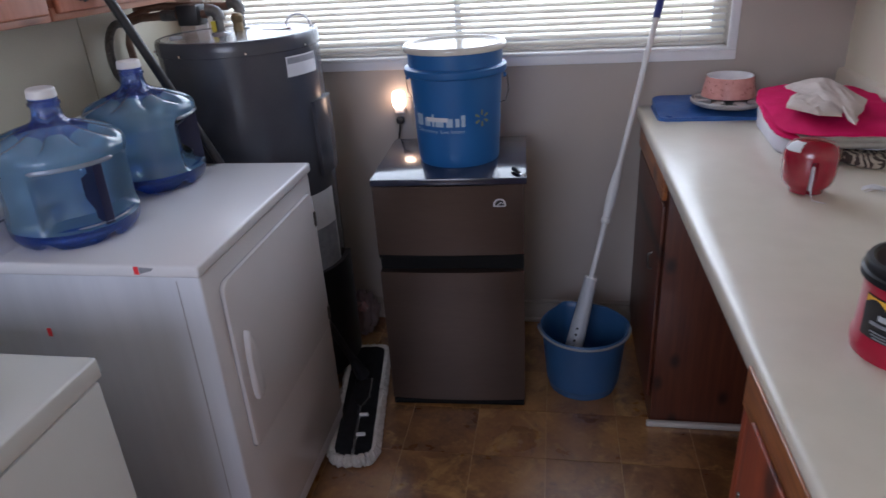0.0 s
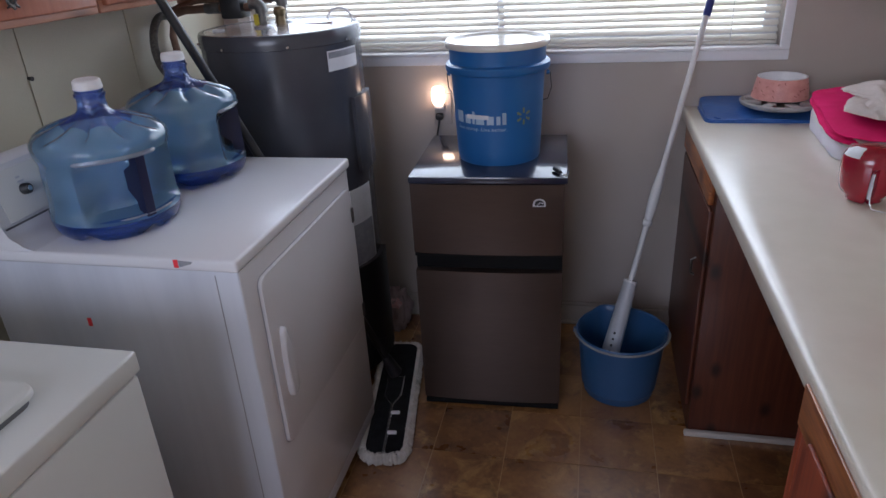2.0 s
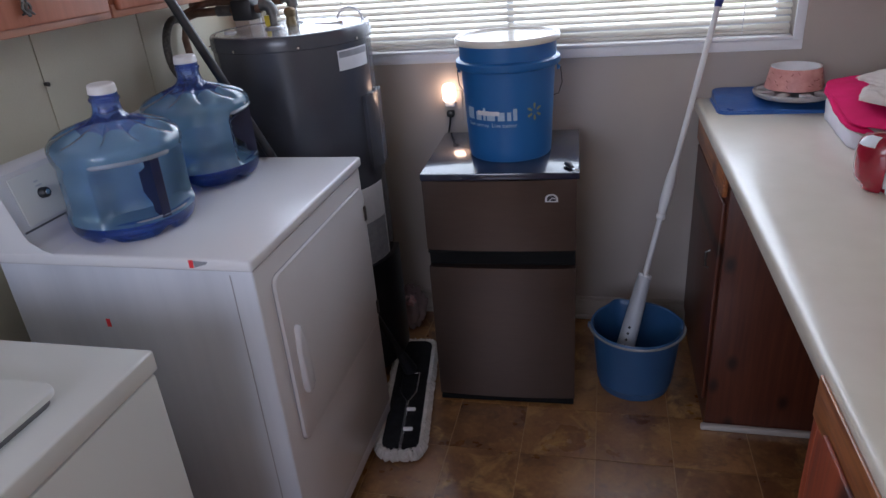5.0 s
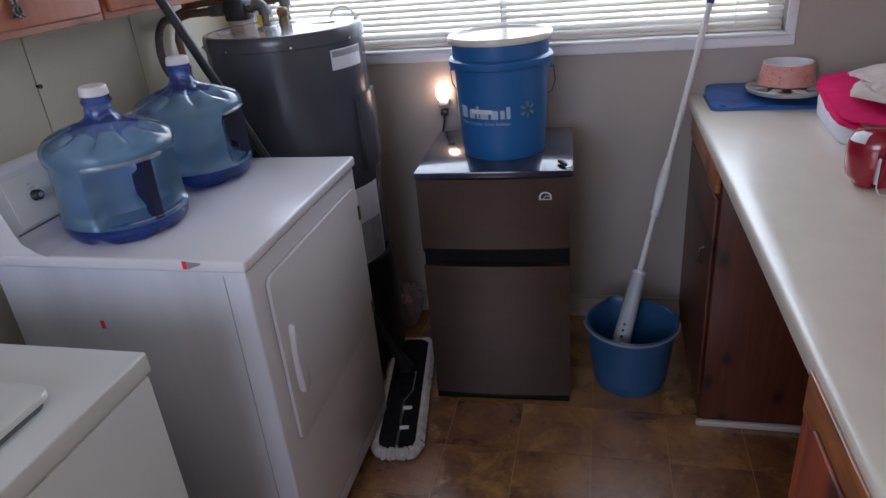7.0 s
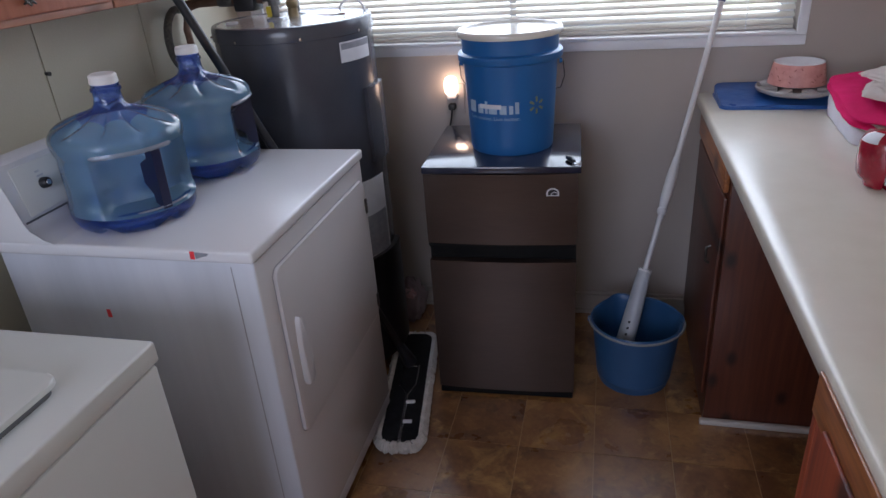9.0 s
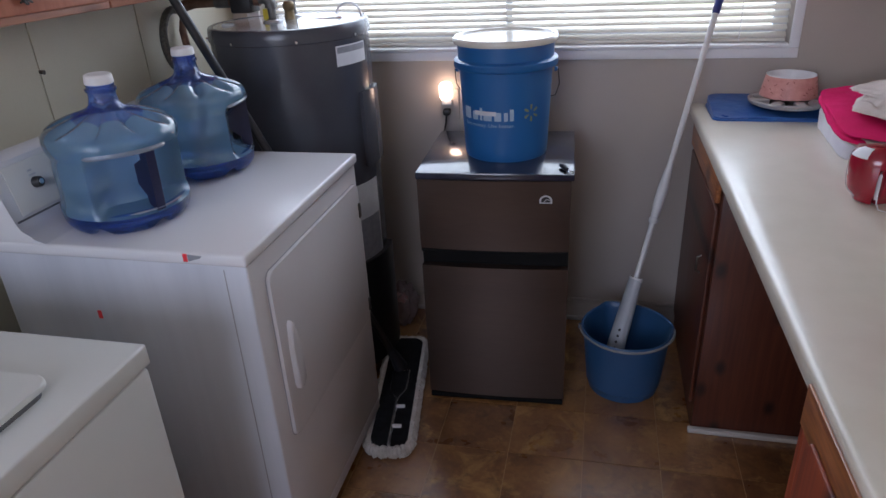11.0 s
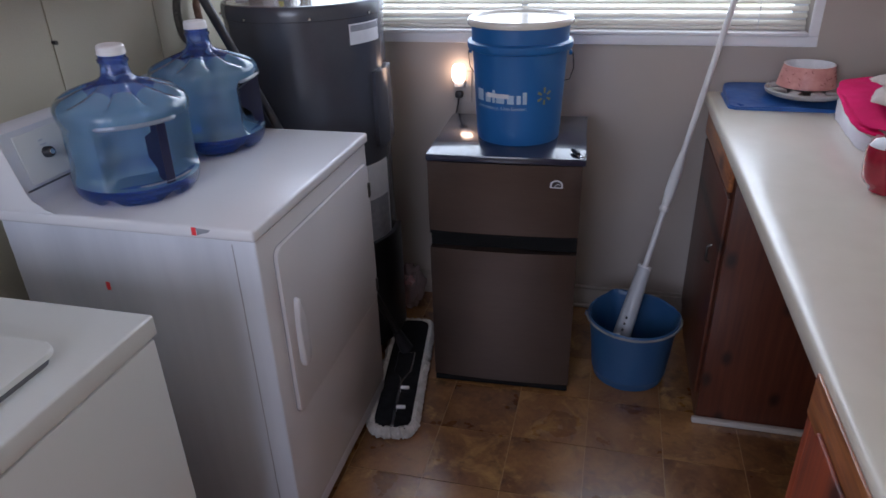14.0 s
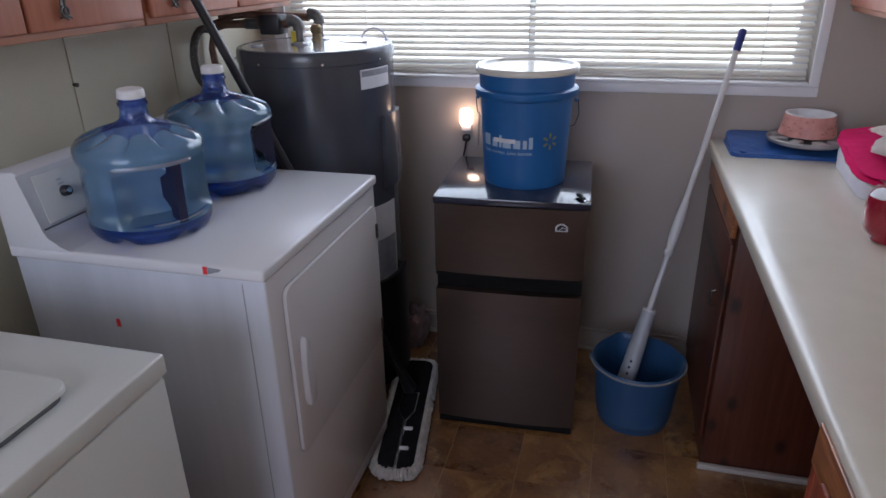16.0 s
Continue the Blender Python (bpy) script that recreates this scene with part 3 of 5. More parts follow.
for k in range(3):
    part("stripe", box(bmesh.new(), -0.008, -0.0041, -0.036 + 0.026 * k, -0.019 + 0.026 * k, -0.028, 0.024, 0.0015, m=CM), M_CLIPPALE, clip, "pale pinkish stripe")

# far base cabinet
cab = thing("base_cabinet", (1.4, 2.77, 0), "dark red-stained knotty pine base cabinet under the counter", "cabinet", "base cabinets under the counter")
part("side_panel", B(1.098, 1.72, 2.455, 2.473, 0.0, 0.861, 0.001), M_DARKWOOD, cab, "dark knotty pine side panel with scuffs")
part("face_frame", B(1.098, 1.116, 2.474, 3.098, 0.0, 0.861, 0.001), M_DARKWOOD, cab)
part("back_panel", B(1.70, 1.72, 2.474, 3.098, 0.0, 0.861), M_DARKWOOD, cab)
# door in the dark wood too: shade on its edge is in the colour
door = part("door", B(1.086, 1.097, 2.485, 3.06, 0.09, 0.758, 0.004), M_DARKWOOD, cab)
part("handle", T([(1.087, 2.60, 0.56), (1.074, 2.60, 0.553), (1.074, 2.60, 0.507), (1.087, 2.60, 0.5)], 0.004, 8), M_PEWTER, door)
part("drawer_front", B(1.081, 1.097, 2.485, 3.06, 0.775, 0.856, 0.005), M_ORANGEWOOD, cab, "lighter orange pine drawer front")
part("shoe_moulding", B(1.086, 1.72, 2.436, 2.4545, 0.0, 0.02, 0.005), M_BASE, cab, "white painted strip at the floor")

# near base cabinet
cab2 = thing("base_cabinet", (1.4, 0.45, 0), "orange and red-stained pine base cabinet with dark hinges", "cabinet", "base cabinets under the counter")
part("side_panel", B(1.066, 1.72, 1.482, 1.5, 0.0, 0.8215, 0.001), M_REDWOOD, cab2)
part("side_panel", B(1.070, 1.72, 1.482, 1.4995, 0.822, 0.861, 0.001), M_REDWOOD, cab2)
part("face_frame", B(1.066, 1.088, -0.6, 1.481, 0.0, 0.8215, 0.001), M_REDWOOD, cab2)
part("back_panel", B(1.70, 1.72, -0.6, 1.481, 0.0, 0.861), M_DARKWOOD, cab2)
part("rail_backing", B(1.0687, 1.083, -0.6, 1.481, 0.822, 0.8615), M_REDWOOD, cab2)
part("door_backing", B(1.0630, 1.0659, -0.55, 1.40, 0.10, 0.8215), M_DARKWOOD, cab2)
part("top_rail", B(1.0634, 1.0686, -0.6, 1.5, 0.822, 0.893, 0.002), M_ORANGEWOOD, cab2, "light orange pine rail with a worn edge")
for y0, y1 in ((0.84, 1.43), (0.2, 0.79), (-0.44, 0.15)):
    dr = part("door", B(1.0560, 1.0632, y0, y1, 0.09, 0.845, 0.003, 3), M_REDWOOD, cab2)
    for z in (0.2, 0.66):
        part("hinge", B(1.0600, 1.0659, y1 + 0.001, y1 + 0.024, z - 0.03, z + 0.03, 0.003), M_PEWTER, dr)


# upper cabinets
def upper_cabinet(x0, x1, y0, y1, z0, z1, doors, right, label, group):
    """Doors hang on the face at x1 (right) or x0 (left)."""
    ob = thing("wall_cabinet", ((x0 + x1) / 2, (y0 + y1) / 2, z0), label, "cabinet", group)
    part("body", B(x0, x1, y0, y1, z0 + 0.018, z1, 0.002), M_SALMON, ob)
    f = x1 if right else x0
    s = 1 if right else -1
    part("bottom_rail", B(min(f - s * 0.03, f + s * 0.004), max(f - s * 0.03, f + s * 0.004), y0, y1, z0, z0 + 0.03, 0.004), M_SALMONEDGE, ob, "worn lower edge")
    for a, b, pull in doors:
        d = part("door", B(min(f, f + s * 0.018), max(f, f + s * 0.018), a, b, z0 + 0.016, z1 - 0.02, 0.005, 3), M_SALMON, ob)
        if pull:
            g = f + s * 0.018
            bmp = bmesh.new()
            tube(bmp, [(g, pull, z0 + 0.085), (g + s * 0.01, pull, z0 + 0.08), (g + s * 0.006, pull, z0 + 0.045), (g + s * 0.014, pull, z0 + 0.036)], [0.010, 0.006, 0.005, 0.003], 8)
            tube(bmp, arc((g + s * 0.010, pull, z0 + 0.052), 0.010, 0, 360, 14, (0, 1, 0), (0, 0, 1)), 0.0028, 6)
            tube(bmp, [(g + s * 0.008, pull - 0.012, z0 + 0.040), (g + s * 0.01, pull + 0.004, z0 + 0.046), (g + s * 0.01, pull + 0.016, z0 + 0.038)], [0.002, 0.004, 0.002], 6)
            part("pull", bmp, M_PEWTER, d, "dark pewter drop pull")
    return ob


upper_cabinet(XL + 0.004, -0.372, 1.34, 2.074, 1.371, 2.14, ((1.355, 1.714, 1.62), (1.722, 2.058, 1.806)), True, "salmon-stained pine wall cabinet with dropped pulls", "wall cabinets over the machines")
upper_cabinet(XL + 0.004, -0.372, 2.080, 2.84, 1.371, 2.14, ((2.092, 2.482, 2.172), (2.490, 2.828, 2.66)), True, "salmon-stained pine wall cabinet beside the window", "wall cabinets over the machines")
upper_cabinet(1.44, XR, 2.2, 3.098, 1.335, 2.14, ((2.21, 2.64, 0), (2.65, 3.08, 0)), False, "salmon-stained pine wall cabinet over the counter", "wall cabinets over the counter")

# ---- dryer ----
DX0, DX1, DY0, DY1, DZ = -0.530, 0.093, 1.688, 2.352, 0.944
dryer = thing("dryer", (-0.2, 2.02, 0), "white enamel clothes dryer with scuffed side and stickers", "dryer")
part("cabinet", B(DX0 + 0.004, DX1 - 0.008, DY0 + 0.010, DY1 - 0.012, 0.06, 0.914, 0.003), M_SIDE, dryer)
part("plinth", B(DX0 + 0.03, 0.02, DY0 + 0.03, DY1 - 0.03, 0.012, 0.06), M_BLACK, dryer)
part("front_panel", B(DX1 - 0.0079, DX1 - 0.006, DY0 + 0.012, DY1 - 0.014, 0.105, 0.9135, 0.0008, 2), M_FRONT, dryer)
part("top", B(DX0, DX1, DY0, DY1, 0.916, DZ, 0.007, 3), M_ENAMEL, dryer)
part("seam", B(0.034, 0.0362, DY0 + 0.0092, DY0 + 0.0105, 0.05, 0.905), M_SEAMGREY, dryer)
# the door: a big panel with a rounded raised outline, high enough to read
bm = bmesh.new()
prism(bm, rounded(1.758, 2.322, 0.428, 0.866, 0.022), 0, 0.010, Matrix(((0, 0, 1, DX1 - 0.0065), (1, 0, 0, 0), (0, 1, 0, 0), (0, 0, 0, 1))), bev=0.005)
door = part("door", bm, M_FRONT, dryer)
bm = bmesh.new()
prism(bm, rounded(1.7555, 2.3245, 0.4255, 0.8685, 0.024), 0, 0.0015, Matrix(((0, 0, 1, DX1 - 0.0062), (1, 0, 0, 0), (0, 1, 0, 0), (0, 0, 0, 1))))
part("door_gasket", bm, M_SEAMGREY, dryer)
bm = bmesh.new()
prism(bm, [(1.797, 0.718), (1.804, 0.727), (1.811, 0.722), (1.824, 0.66), (1.831, 0.60), (1.830, 0.556), (1.814, 0.543), (1.796, 0.546), (1.790, 0.565), (1.791, 0.66)], 0, 0.016, Matrix(((0, 0, 1, DX1 + 0.001), (1, 0, 0, 0), (0, 1, 0, 0), (0, 0, 0, 1))), bev=0.006)
part("handle", bm, M_FRONT, door, "white pull handle")
for z in (0.785, 0.475):
    part("hinge", B(DX1 + 0.0035, DX1 + 0.008, 2.308, 2.322, z - 0.022, z + 0.022, 0.002), M_PEWTER, door)
# console with a sloping face
bm = bmesh.new()
cs = [(DX0, DZ - 0.004), (DX0 + 0.002, 1.098), (DX0 + 0.012, 1.110), (-0.462, 1.115), (-0.452, 1.108), (-0.430, 0.985), (-0.420, 0.966), (-0.395, 0.951), (-0.355, DZ - 0.002)]
ra = [bm.verts.new((x, DY0 + 0.001, z)) for x, z in cs]
rb = [bm.verts.new((x, DY1 - 0.001, z)) for x, z in cs]
for i in range(len(cs)):
    bm.faces.new((ra[i], ra[(i + 1) % len(cs)], rb[(i + 1) % len(cs)], rb[i]))
fa, fb = bm.faces.new(ra[::-1]), bm.faces.new(rb)
bmesh.ops.bevel(bm, geom=list(fa.edges) + list(fb.edges), offset=0.006, segments=2, profile=0.5, affect="EDGES")
console = part("console", bm, M_ENAMEL, dryer)
face = Matrix.Translation((-0.441, 0, 1.047)) @ Matrix.Rotation(radians(-10), 4, "Y")
bm = bmesh.new()
box(bm, 0.0005, 0.003, DY0 + 0.03, DY1 - 0.03, -0.056, 0.05, 0.001, m=face)
panel = part("control_panel", bm, M_ENAMEL2, console)
part("panel_seam", box(bmesh.new(), 0.0005, 0.0024, DY0 + 0.012, DY1 - 0.012, -0.066, -0.062, m=face), M_DARKSEAM, console)
km = face @ Matrix.Translation((0.003, 1.785, -0.002)) @ Matrix.Rotation(radians(90), 4, "Y")
bm = L([(0, 0.016), (0.009, 0.016), (0.0115, 0.013), (0.0125, 0)], 20)
bm.transform(km)
part("knob", bm, M_BLACK, console, "small dark knob with its highlight as a chrome cap")
# chrome cap stands for the highlight on the dark knob
bm = L([(0, 0.0175), (0.006, 0.0172), (0.0065, 0.0158)], 16)
bm.transform(km)
part("knob_cap", bm, M_CHROME, console)
bm = bmesh.new()
for i in range(18):
    box(bm, 0.0032, 0.0038, 1.86 + i * 0.012, 1.866 + i * 0.012, -0.03, 0.035, m=face)
part("dial_markings", bm, M_GREYPLASTIC, console, "faint grey printed lines")
bm = bmesh.new()
for i, w in enumerate((0.012, 0.018)):
    box(bm, 0.0032, 0.0037, 1.776, 1.776 + w, 0.024 - i * 0.010, 0.028 - i * 0.010, m=face)
part("printed_bar", bm, M_GREYPLASTIC, console)
part("sticker", B(-0.044, -0.034, DY0 - 0.0008, DY0 + 0.001, 0.924, 0.941), M_REDTAPE, dryer, "torn red sticker")
bm = bmesh.new()
prism(bm, [(-0.033, 0.940), (-0.001, 0.938), (-0.006, 0.933), (-0.020, 0.929), (-0.032, 0.925)], 0.0, 0.0016, Matrix(((1, 0, 0, 0), (0, 0, 1, DY0 - 0.0009), (0, 1, 0, 0), (0, 0, 0, 1))))
part("sticker", bm, M_LABELGREY, dryer, "torn grey paper backing")
part("sticker", B(-0.297, -0.287, DY0 + 0.0092, DY0 + 0.0105, 0.764, 0.784), M_REDTAPE, dryer, "small red sticker")
for x in (-0.46, 0.03):
    for y in (1.74, 2.3):
        part("foot", L([(0, 0), (0.018, 0), (0.018, 0.012), (0, 0.012)], 12, (x - 0.02, y, 0)), M_BLACK, dryer)

# ---- washer ----
WX1, WY1, WZ = 0.066, 1.405, 0.926
washer = thing("washing_machine", (-0.25, 1.06, 0), "white top-loading washing machine with its lid closed", "washing machine")
part("cabinet", B(-0.54, WX1 - 0.001, 0.735, WY1 - 0.008, 0.012, 0.886, 0.006), M_ENAMEL2, washer)
part("top", B(-0.55, WX1, 0.727, WY1, 0.888, WZ, 0.005, 3), M_ENAMEL2, washer)
bm = bmesh.new()
prism(bm, rounded(-0.44, 0.006, 0.83, 1.280, 0.028), WZ + 0.012, WZ + 0.021, bev=0.004)
lid = part("lid", bm, M_ENAMEL2, washer, "raised lid with rounded corners")
# dark slab under the lid: the shade in the gap is built in here
bm = bmesh.new()
prism(bm, rounded(-0.43, 0.000, 0.84, 1.272, 0.026), WZ - 0.002, WZ + 0.012)
part("lid_gasket", bm, M_DARKSEAM, washer)
for x in (-0.5, 0.02):
    for y in (0.78, 1.35):
        part("foot", L([(0, 0), (0.018, 0), (0.018, 0.012), (0, 0.012)], 12, (x, y, 0)), M_BLACK, washer)

# ---- water heater ----
HX, HY, HR, HZ = -0.237, 2.735, 0.253, 1.260
heater = thing("water_heater", (HX, HY, 0), "dark grey electric water heater with pipes on top", "water heater")
part("tank", L([(0, 0.04), (HR - 0.004, 0.04), (HR, 0.05), (HR, HZ - 0.03)], 72, (HX, HY, 0)), M_TANK, heater)
part("tank_foot", L([(0, 0), (HR - 0.03, 0), (HR - 0.03, 0.04), (0, 0.04)], 40, (HX, HY, 0)), M_BLACK, heater)
part("lid", L([(HR + 0.0005, HZ - 0.045), (HR + 0.004, HZ - 0.043), (HR + 0.004, HZ - 0.028), (HR + 0.003, HZ - 0.010), (HR - 0.001, HZ - 0.002), (HR - 0.008, HZ), (HR - 0.014, HZ - 0.002)], 72, (HX, HY, 0)), M_TANK, heater)
part("top_plate", L([(HR - 0.0142, HZ - 0.004), (HR - 0.016, HZ - 0.002), (0.1, HZ + 0.003), (0, HZ + 0.004)], 72, (HX, HY, 0)), M_TANKTOP, heater)
for i in range(8):
    a = radians(i * 45 - 62)
    p0, p1 = Vector((HX + HR * math.cos(a), HY + HR * math.sin(a), HZ - 0.036)), Vector((HX + (HR + 0.009) * math.cos(a), HY + (HR + 0.009) * math.sin(a), HZ - 0.036))
    part("screw", T([p0, p1], [0.005, 0.004], 8), M_CHROME, heater)


def wrap(r, a0, a1, z0, z1, n=10, t=0.0012):
    """A curved patch on the tank between two bearings in degrees."""
    bm = bmesh.new()
    cols = []
    for i in range(n + 1):
        a = radians(a0 + (a1 - a0) * i / n)
        cols.append([bm.verts.new((HX + q * math.cos(a), HY + q * math.sin(a), z)) for q, z in ((r, z0), (r + t, z0), (r + t, z1), (r, z1))])
    for a, b in zip(cols, cols[1:]):
        for k in range(4):
            bm.faces.new((a[k], a[(k + 1) % 4], b[(k + 1) % 4], b[k]))
    bm.faces.new(cols[0])
    bm.faces.new(cols[-1][::-1])
    return bm


lab = part("label", wrap(HR, -35, -4, 1.138, 1.198), M_LABEL, heater, "white paper label")
part("warning_mark", wrap(HR + 0.0014, -34, -5, 1.176, 1.194, 6, 0.0006), M_LABELGREY, lab)
lab = part("label", wrap(HR, -33, -4, 0.46, 0.745), M_LABEL, heater, "large grey and white paper label")
part("printed_block", wrap(HR + 0.0014, -31, -6, 0.47, 0.62, 6, 0.0006), M_LABELGREY, lab)
for z0, z1 in ((0.80, 1.045), (0.22, 0.43)):
    part("access_panel", wrap(HR, -17, 17, z0, z1, 10, 0.014), M_TANK, heater)
part("lower_cover", wrap(HR, -62, 14, 0.05, 0.468, 14, 0.018), M_BLACK, heater, "black lower cover")
# pipe stubs, elbows, copper runs and the hose loop
S1, S2 = Vector((-0.262, 2.675, HZ)), Vector((-0.255, 2.815, HZ))
for s, zt in ((S1, 1.336), (S2, 1.346)):
    part("collar", L([(0.034, 0), (0.030, 0.008), (0.016, 0.012)], 20, s), M_TANKTOP, heater)
    part("nipple", T([s, (s.x, s.y, zt - 0.022)], 0.012, 12), M_PIPE, heater)
    part("elbow", T([(s.x, s.y, zt - 0.030)] + arc((s.x - 0.024, s.y, zt - 0.024), 0.024, 0, 90, 6, (1, 0, 0), (0, 0, 1)) + [(s.x - 0.034, s.y, zt)], [0.019] + [0.0185] * 7 + [0.019], 12), M_PIPE, heater)
part("valve", B(-0.385, -0.315, 2.642, 2.708, 1.294, 1.356, 0.006), M_BLACK, heater, "black insulated pipe joint")
part("supply_pipe", T([(-0.296, 2.675, 1.325), (-0.44, 2.675, 1.325), (-0.53, 2.68, 1.322), (-0.60, 2.69, 1.305)], 0.013, 10), M_COPPER, heater)
part("supply_pipe", T([(-0.289, 2.815, 1.335), (-0.42, 2.81, 1.340), (-0.52, 2.80, 1.345), (-0.61, 2.78, 1.34)], 0.013, 10), M_COPPER, heater)
part("coupling", T([(-0.40, 2.675, 1.325), (-0.45, 2.676, 1.325)], 0.017, 10), M_PIPE, heater)
part("relief_valve", L([(0.0, 0), (0.017, 0), (0.015, 0.03), (0.019, 0.035), (0.019, 0.050), (0.012, 0.058), (0, 0.059)], 12, (-0.235, 2.745, HZ)), M_OLDBRASS, heater)
part("tag", B(-0.305, -0.287, 2.70, 2.702, 1.268, 1.30), M_YELLOW, heater, "yellow tag")
hose = []
for i in range(15):
    a = radians(75 + i * 15)
    hose.append((-0.598, 2.655 + 0.075 * math.cos(a), 1.215 + 0.095 * math.sin(a)))
part("hose", T([(-0.585, 2.70, 1.308)] + hose + [(-0.58, 2.70, 1.06), (-0.56, 2.70, 0.7)], 0.0125, 10), M_HOSE, heater, "dark braided flexible hose")
part("hose", T([(-0.56, 2.79, 1.342), (-0.605, 2.74, 1.32), (-0.61, 2.71, 1.24), (-0.60, 2.71, 1.1), (-0.59, 2.72, 0.8)], 0.012, 10), M_COPPER, heater)
part("wire_loop", T([(-0.13, 2.86, HZ)] + arc((-0.085, 2.88, HZ - 0.004), 0.04, 180, 0, 10, (1, 0.3, 0), (0, 0, 1)) + [(-0.03, 2.89, HZ - 0.002)], 0.004, 8), M_WHITE, heater, "white cable loop")
part("junction_cover", L([(0.06, 0), (0.058, 0.006), (0, 0.007)], 24, (-0.12, 2.80, HZ - 0.001)), M_CHROME, heater)
part("plug_cap", L([(0.02, 0), (0.018, 0.006), (0, 0.008)], 16, (-0.40, 2.64, HZ - 0.001)), M_LABEL, heater)


# ---- water jugs ----
def jug(x, y, turn, level, tilt=(0, 0)):
    ob = thing("water_jug", (x, y, DZ), "clear blue plastic water jug with white cap, part full", "water jug", "water jugs on the dryer", turn)
    ob.matrix_basis = pose(x, y, DZ, tilt[0], tilt[1], 0) @ pose(0, 0, 0, 0, 0, turn)
    WORLD_OF[ob] = ob.matrix_basis.copy()
    R = 0.134

    def shape(a, r, z):
        q = r
        # grip recess on the +x side, with a bright ledge above it
        d = math.atan2(math.sin(a), math.cos(a))
        if 0.045 < z < 0.185 and r > 0.09:
            f = max(0.0, 1 - (abs(d) / 1.02) ** 6)
            g = max(0.0, min(1, (z - 0.045) / 0.022, (0.185 - z) / 0.012))
            q -= 0.050 * f * g
        return q

    def pleat(bm):
        for v in bm.verts:
            r = math.hypot(v.co.x, v.co.y)
            if v.co.z > 0.205 and 0.028 < r:
                k = abs(math.sin(4.5 * math.atan2(v.co.y, v.co.x) + 0.4)) ** 0.6
                v.co.z -= 0.014 * (1 - k) * max(0.0, math.sin(math.pi * min(1.0, (r - 0.028) / 0.108)))
            # scalloped foot: arches between the lobes it stands on
            if v.co.z < 0.028 and r > 0.085:
                v.co.z += 0.016 * max(0.0, math.cos(6 * math.atan2(v.co.y, v.co.x))) ** 2 * (0.028 - v.co.z) / 0.026
        return bm
    low = [(0.0, 0.014), (0.06, 0.012), (0.095, 0.002), (0.114, 0.002), (0.127, 0.012), (R, 0.028), (R + 0.001, 0.045), (R, 0.054), (R - 0.003, 0.064), (R - 0.004, 0.09), (R - 0.004, 0.12), (R - 0.004, 0.146), (R - 0.005, 0.160), (R - 0.003, 0.169), (R, 0.176), (R + 0.002, 0.185), (R + 0.003, 0.196), (R + 0.001, 0.206), (R - 0.005, 0.2145), (R - 0.016, 0.222), (0.100, 0.2295), (0.082, 0.236), (0.072, 0.2395)]
    high = [(0.072, 0.2395), (0.058, 0.2435), (0.046, 0.248), (0.036, 0.254), (0.0305, 0.262), (0.0280, 0.275), (0.0275, 0.29), (0.0285, 0.306)]
    prof = low + high[1:]
    part("bottle", pleat(L(low[6:], 144, shape=shape)), M_JUG, ob, local=True)
    part("foot", pleat(L(low[:7], 144, shape=shape)), M_JUGBASE, ob, "deep blue scalloped foot", local=True)
    part("neck", pleat(L(high, 144, shape=shape)), M_JUGNECK, ob, "deeper blue pleated neck", local=True)
    part("base_rim", pleat(L([(0.098, 0.004), (0.116, 0.0055), (0.124, 0.014), (0.1300, 0.030), (0.1295, 0.050), (0.122, 0.052), (0.105, 0.030), (0.085, 0.024), (0.0, 0.030)], 96, shape=lambda a, r, z: r - (0.003 if r > 0.08 else 0))), M_JUGBASE, ob, "deeper blue moulded base", local=True)
    wp = [(max(0.0, r - 0.004), max(z, 0.028)) for r, z in prof if z <= level]
    part("water", L([(0, 0.028)] + wp[3:] + [(R - 0.007, level), (0, level)], 72, shape=shape), M_WATER, ob, local=True)
    part("cap", L([(0.0, 0.321), (0.0245, 0.321), (0.0275, 0.318), (0.029, 0.303), (0.0275, 0.301), (0.0, 0.303)], 36), M_CAP, ob, "white screw cap", local=True)
    # the grip: an upright bar with a bulge towards the bottle
    bmh = bmesh.new()
    o = [(R - 0.002, 0.046), (R - 0.002, 0.184), (R - 0.026, 0.187), (R - 0.027, 0.158), (R - 0.056, 0.140), (R - 0.056, 0.098), (R - 0.030, 0.076), (R - 0.027, 0.046)]
    prism(bmh, o, -0.011, 0.011, Matrix(((1, 0, 0, 0), (0, 0, 1, 0), (0, 1, 0, 0), (0, 0, 0, 1))), bev=0.003)
    part("handle", bmh, M_NAVY, ob, "dark navy grip handle", local=True)
    rim = [((R - 0.001) * math.cos(d), (R - 0.001) * math.sin(d), 0.1845 - 0.004 * abs(d) ** 3) for d in [-1.00 + 0.065 * i for i in range(21)]]
    part("grip_rim", T(rim, [0.002] + [0.0062] * 19 + [0.003], 8), M_JUGRIM, ob, "moulded ledge over the grip, paled to hold its highlight", local=True)
    foot = [((R - 0.004) * math.cos(d), (R - 0.004) * math.sin(d), 0.052) for d in [-0.5 + 0.1 * i for i in range(11)]]
    part("grip_foot", T(foot, [0.001] + [0.0026] * 9 + [0.001], 8), M_JUGRIM, ob, local=True)
    part("neck_ring", L([(0.0275, 0.285), (0.0312, 0.287), (0.0312, 0.292), (0.0275, 0.294)], 36), M_JUGNECK, ob, local=True)
    return ob


jug(-0.281, 1.860, -22, 0.105, (1.5, 2.6))
jug(-0.281, 2.188, 36, 0.115)

# ---- small fridge ----
FX0, FX1, FY, FB, FZ = 0.222, 0.700, 2.500, 2.960, 0.840
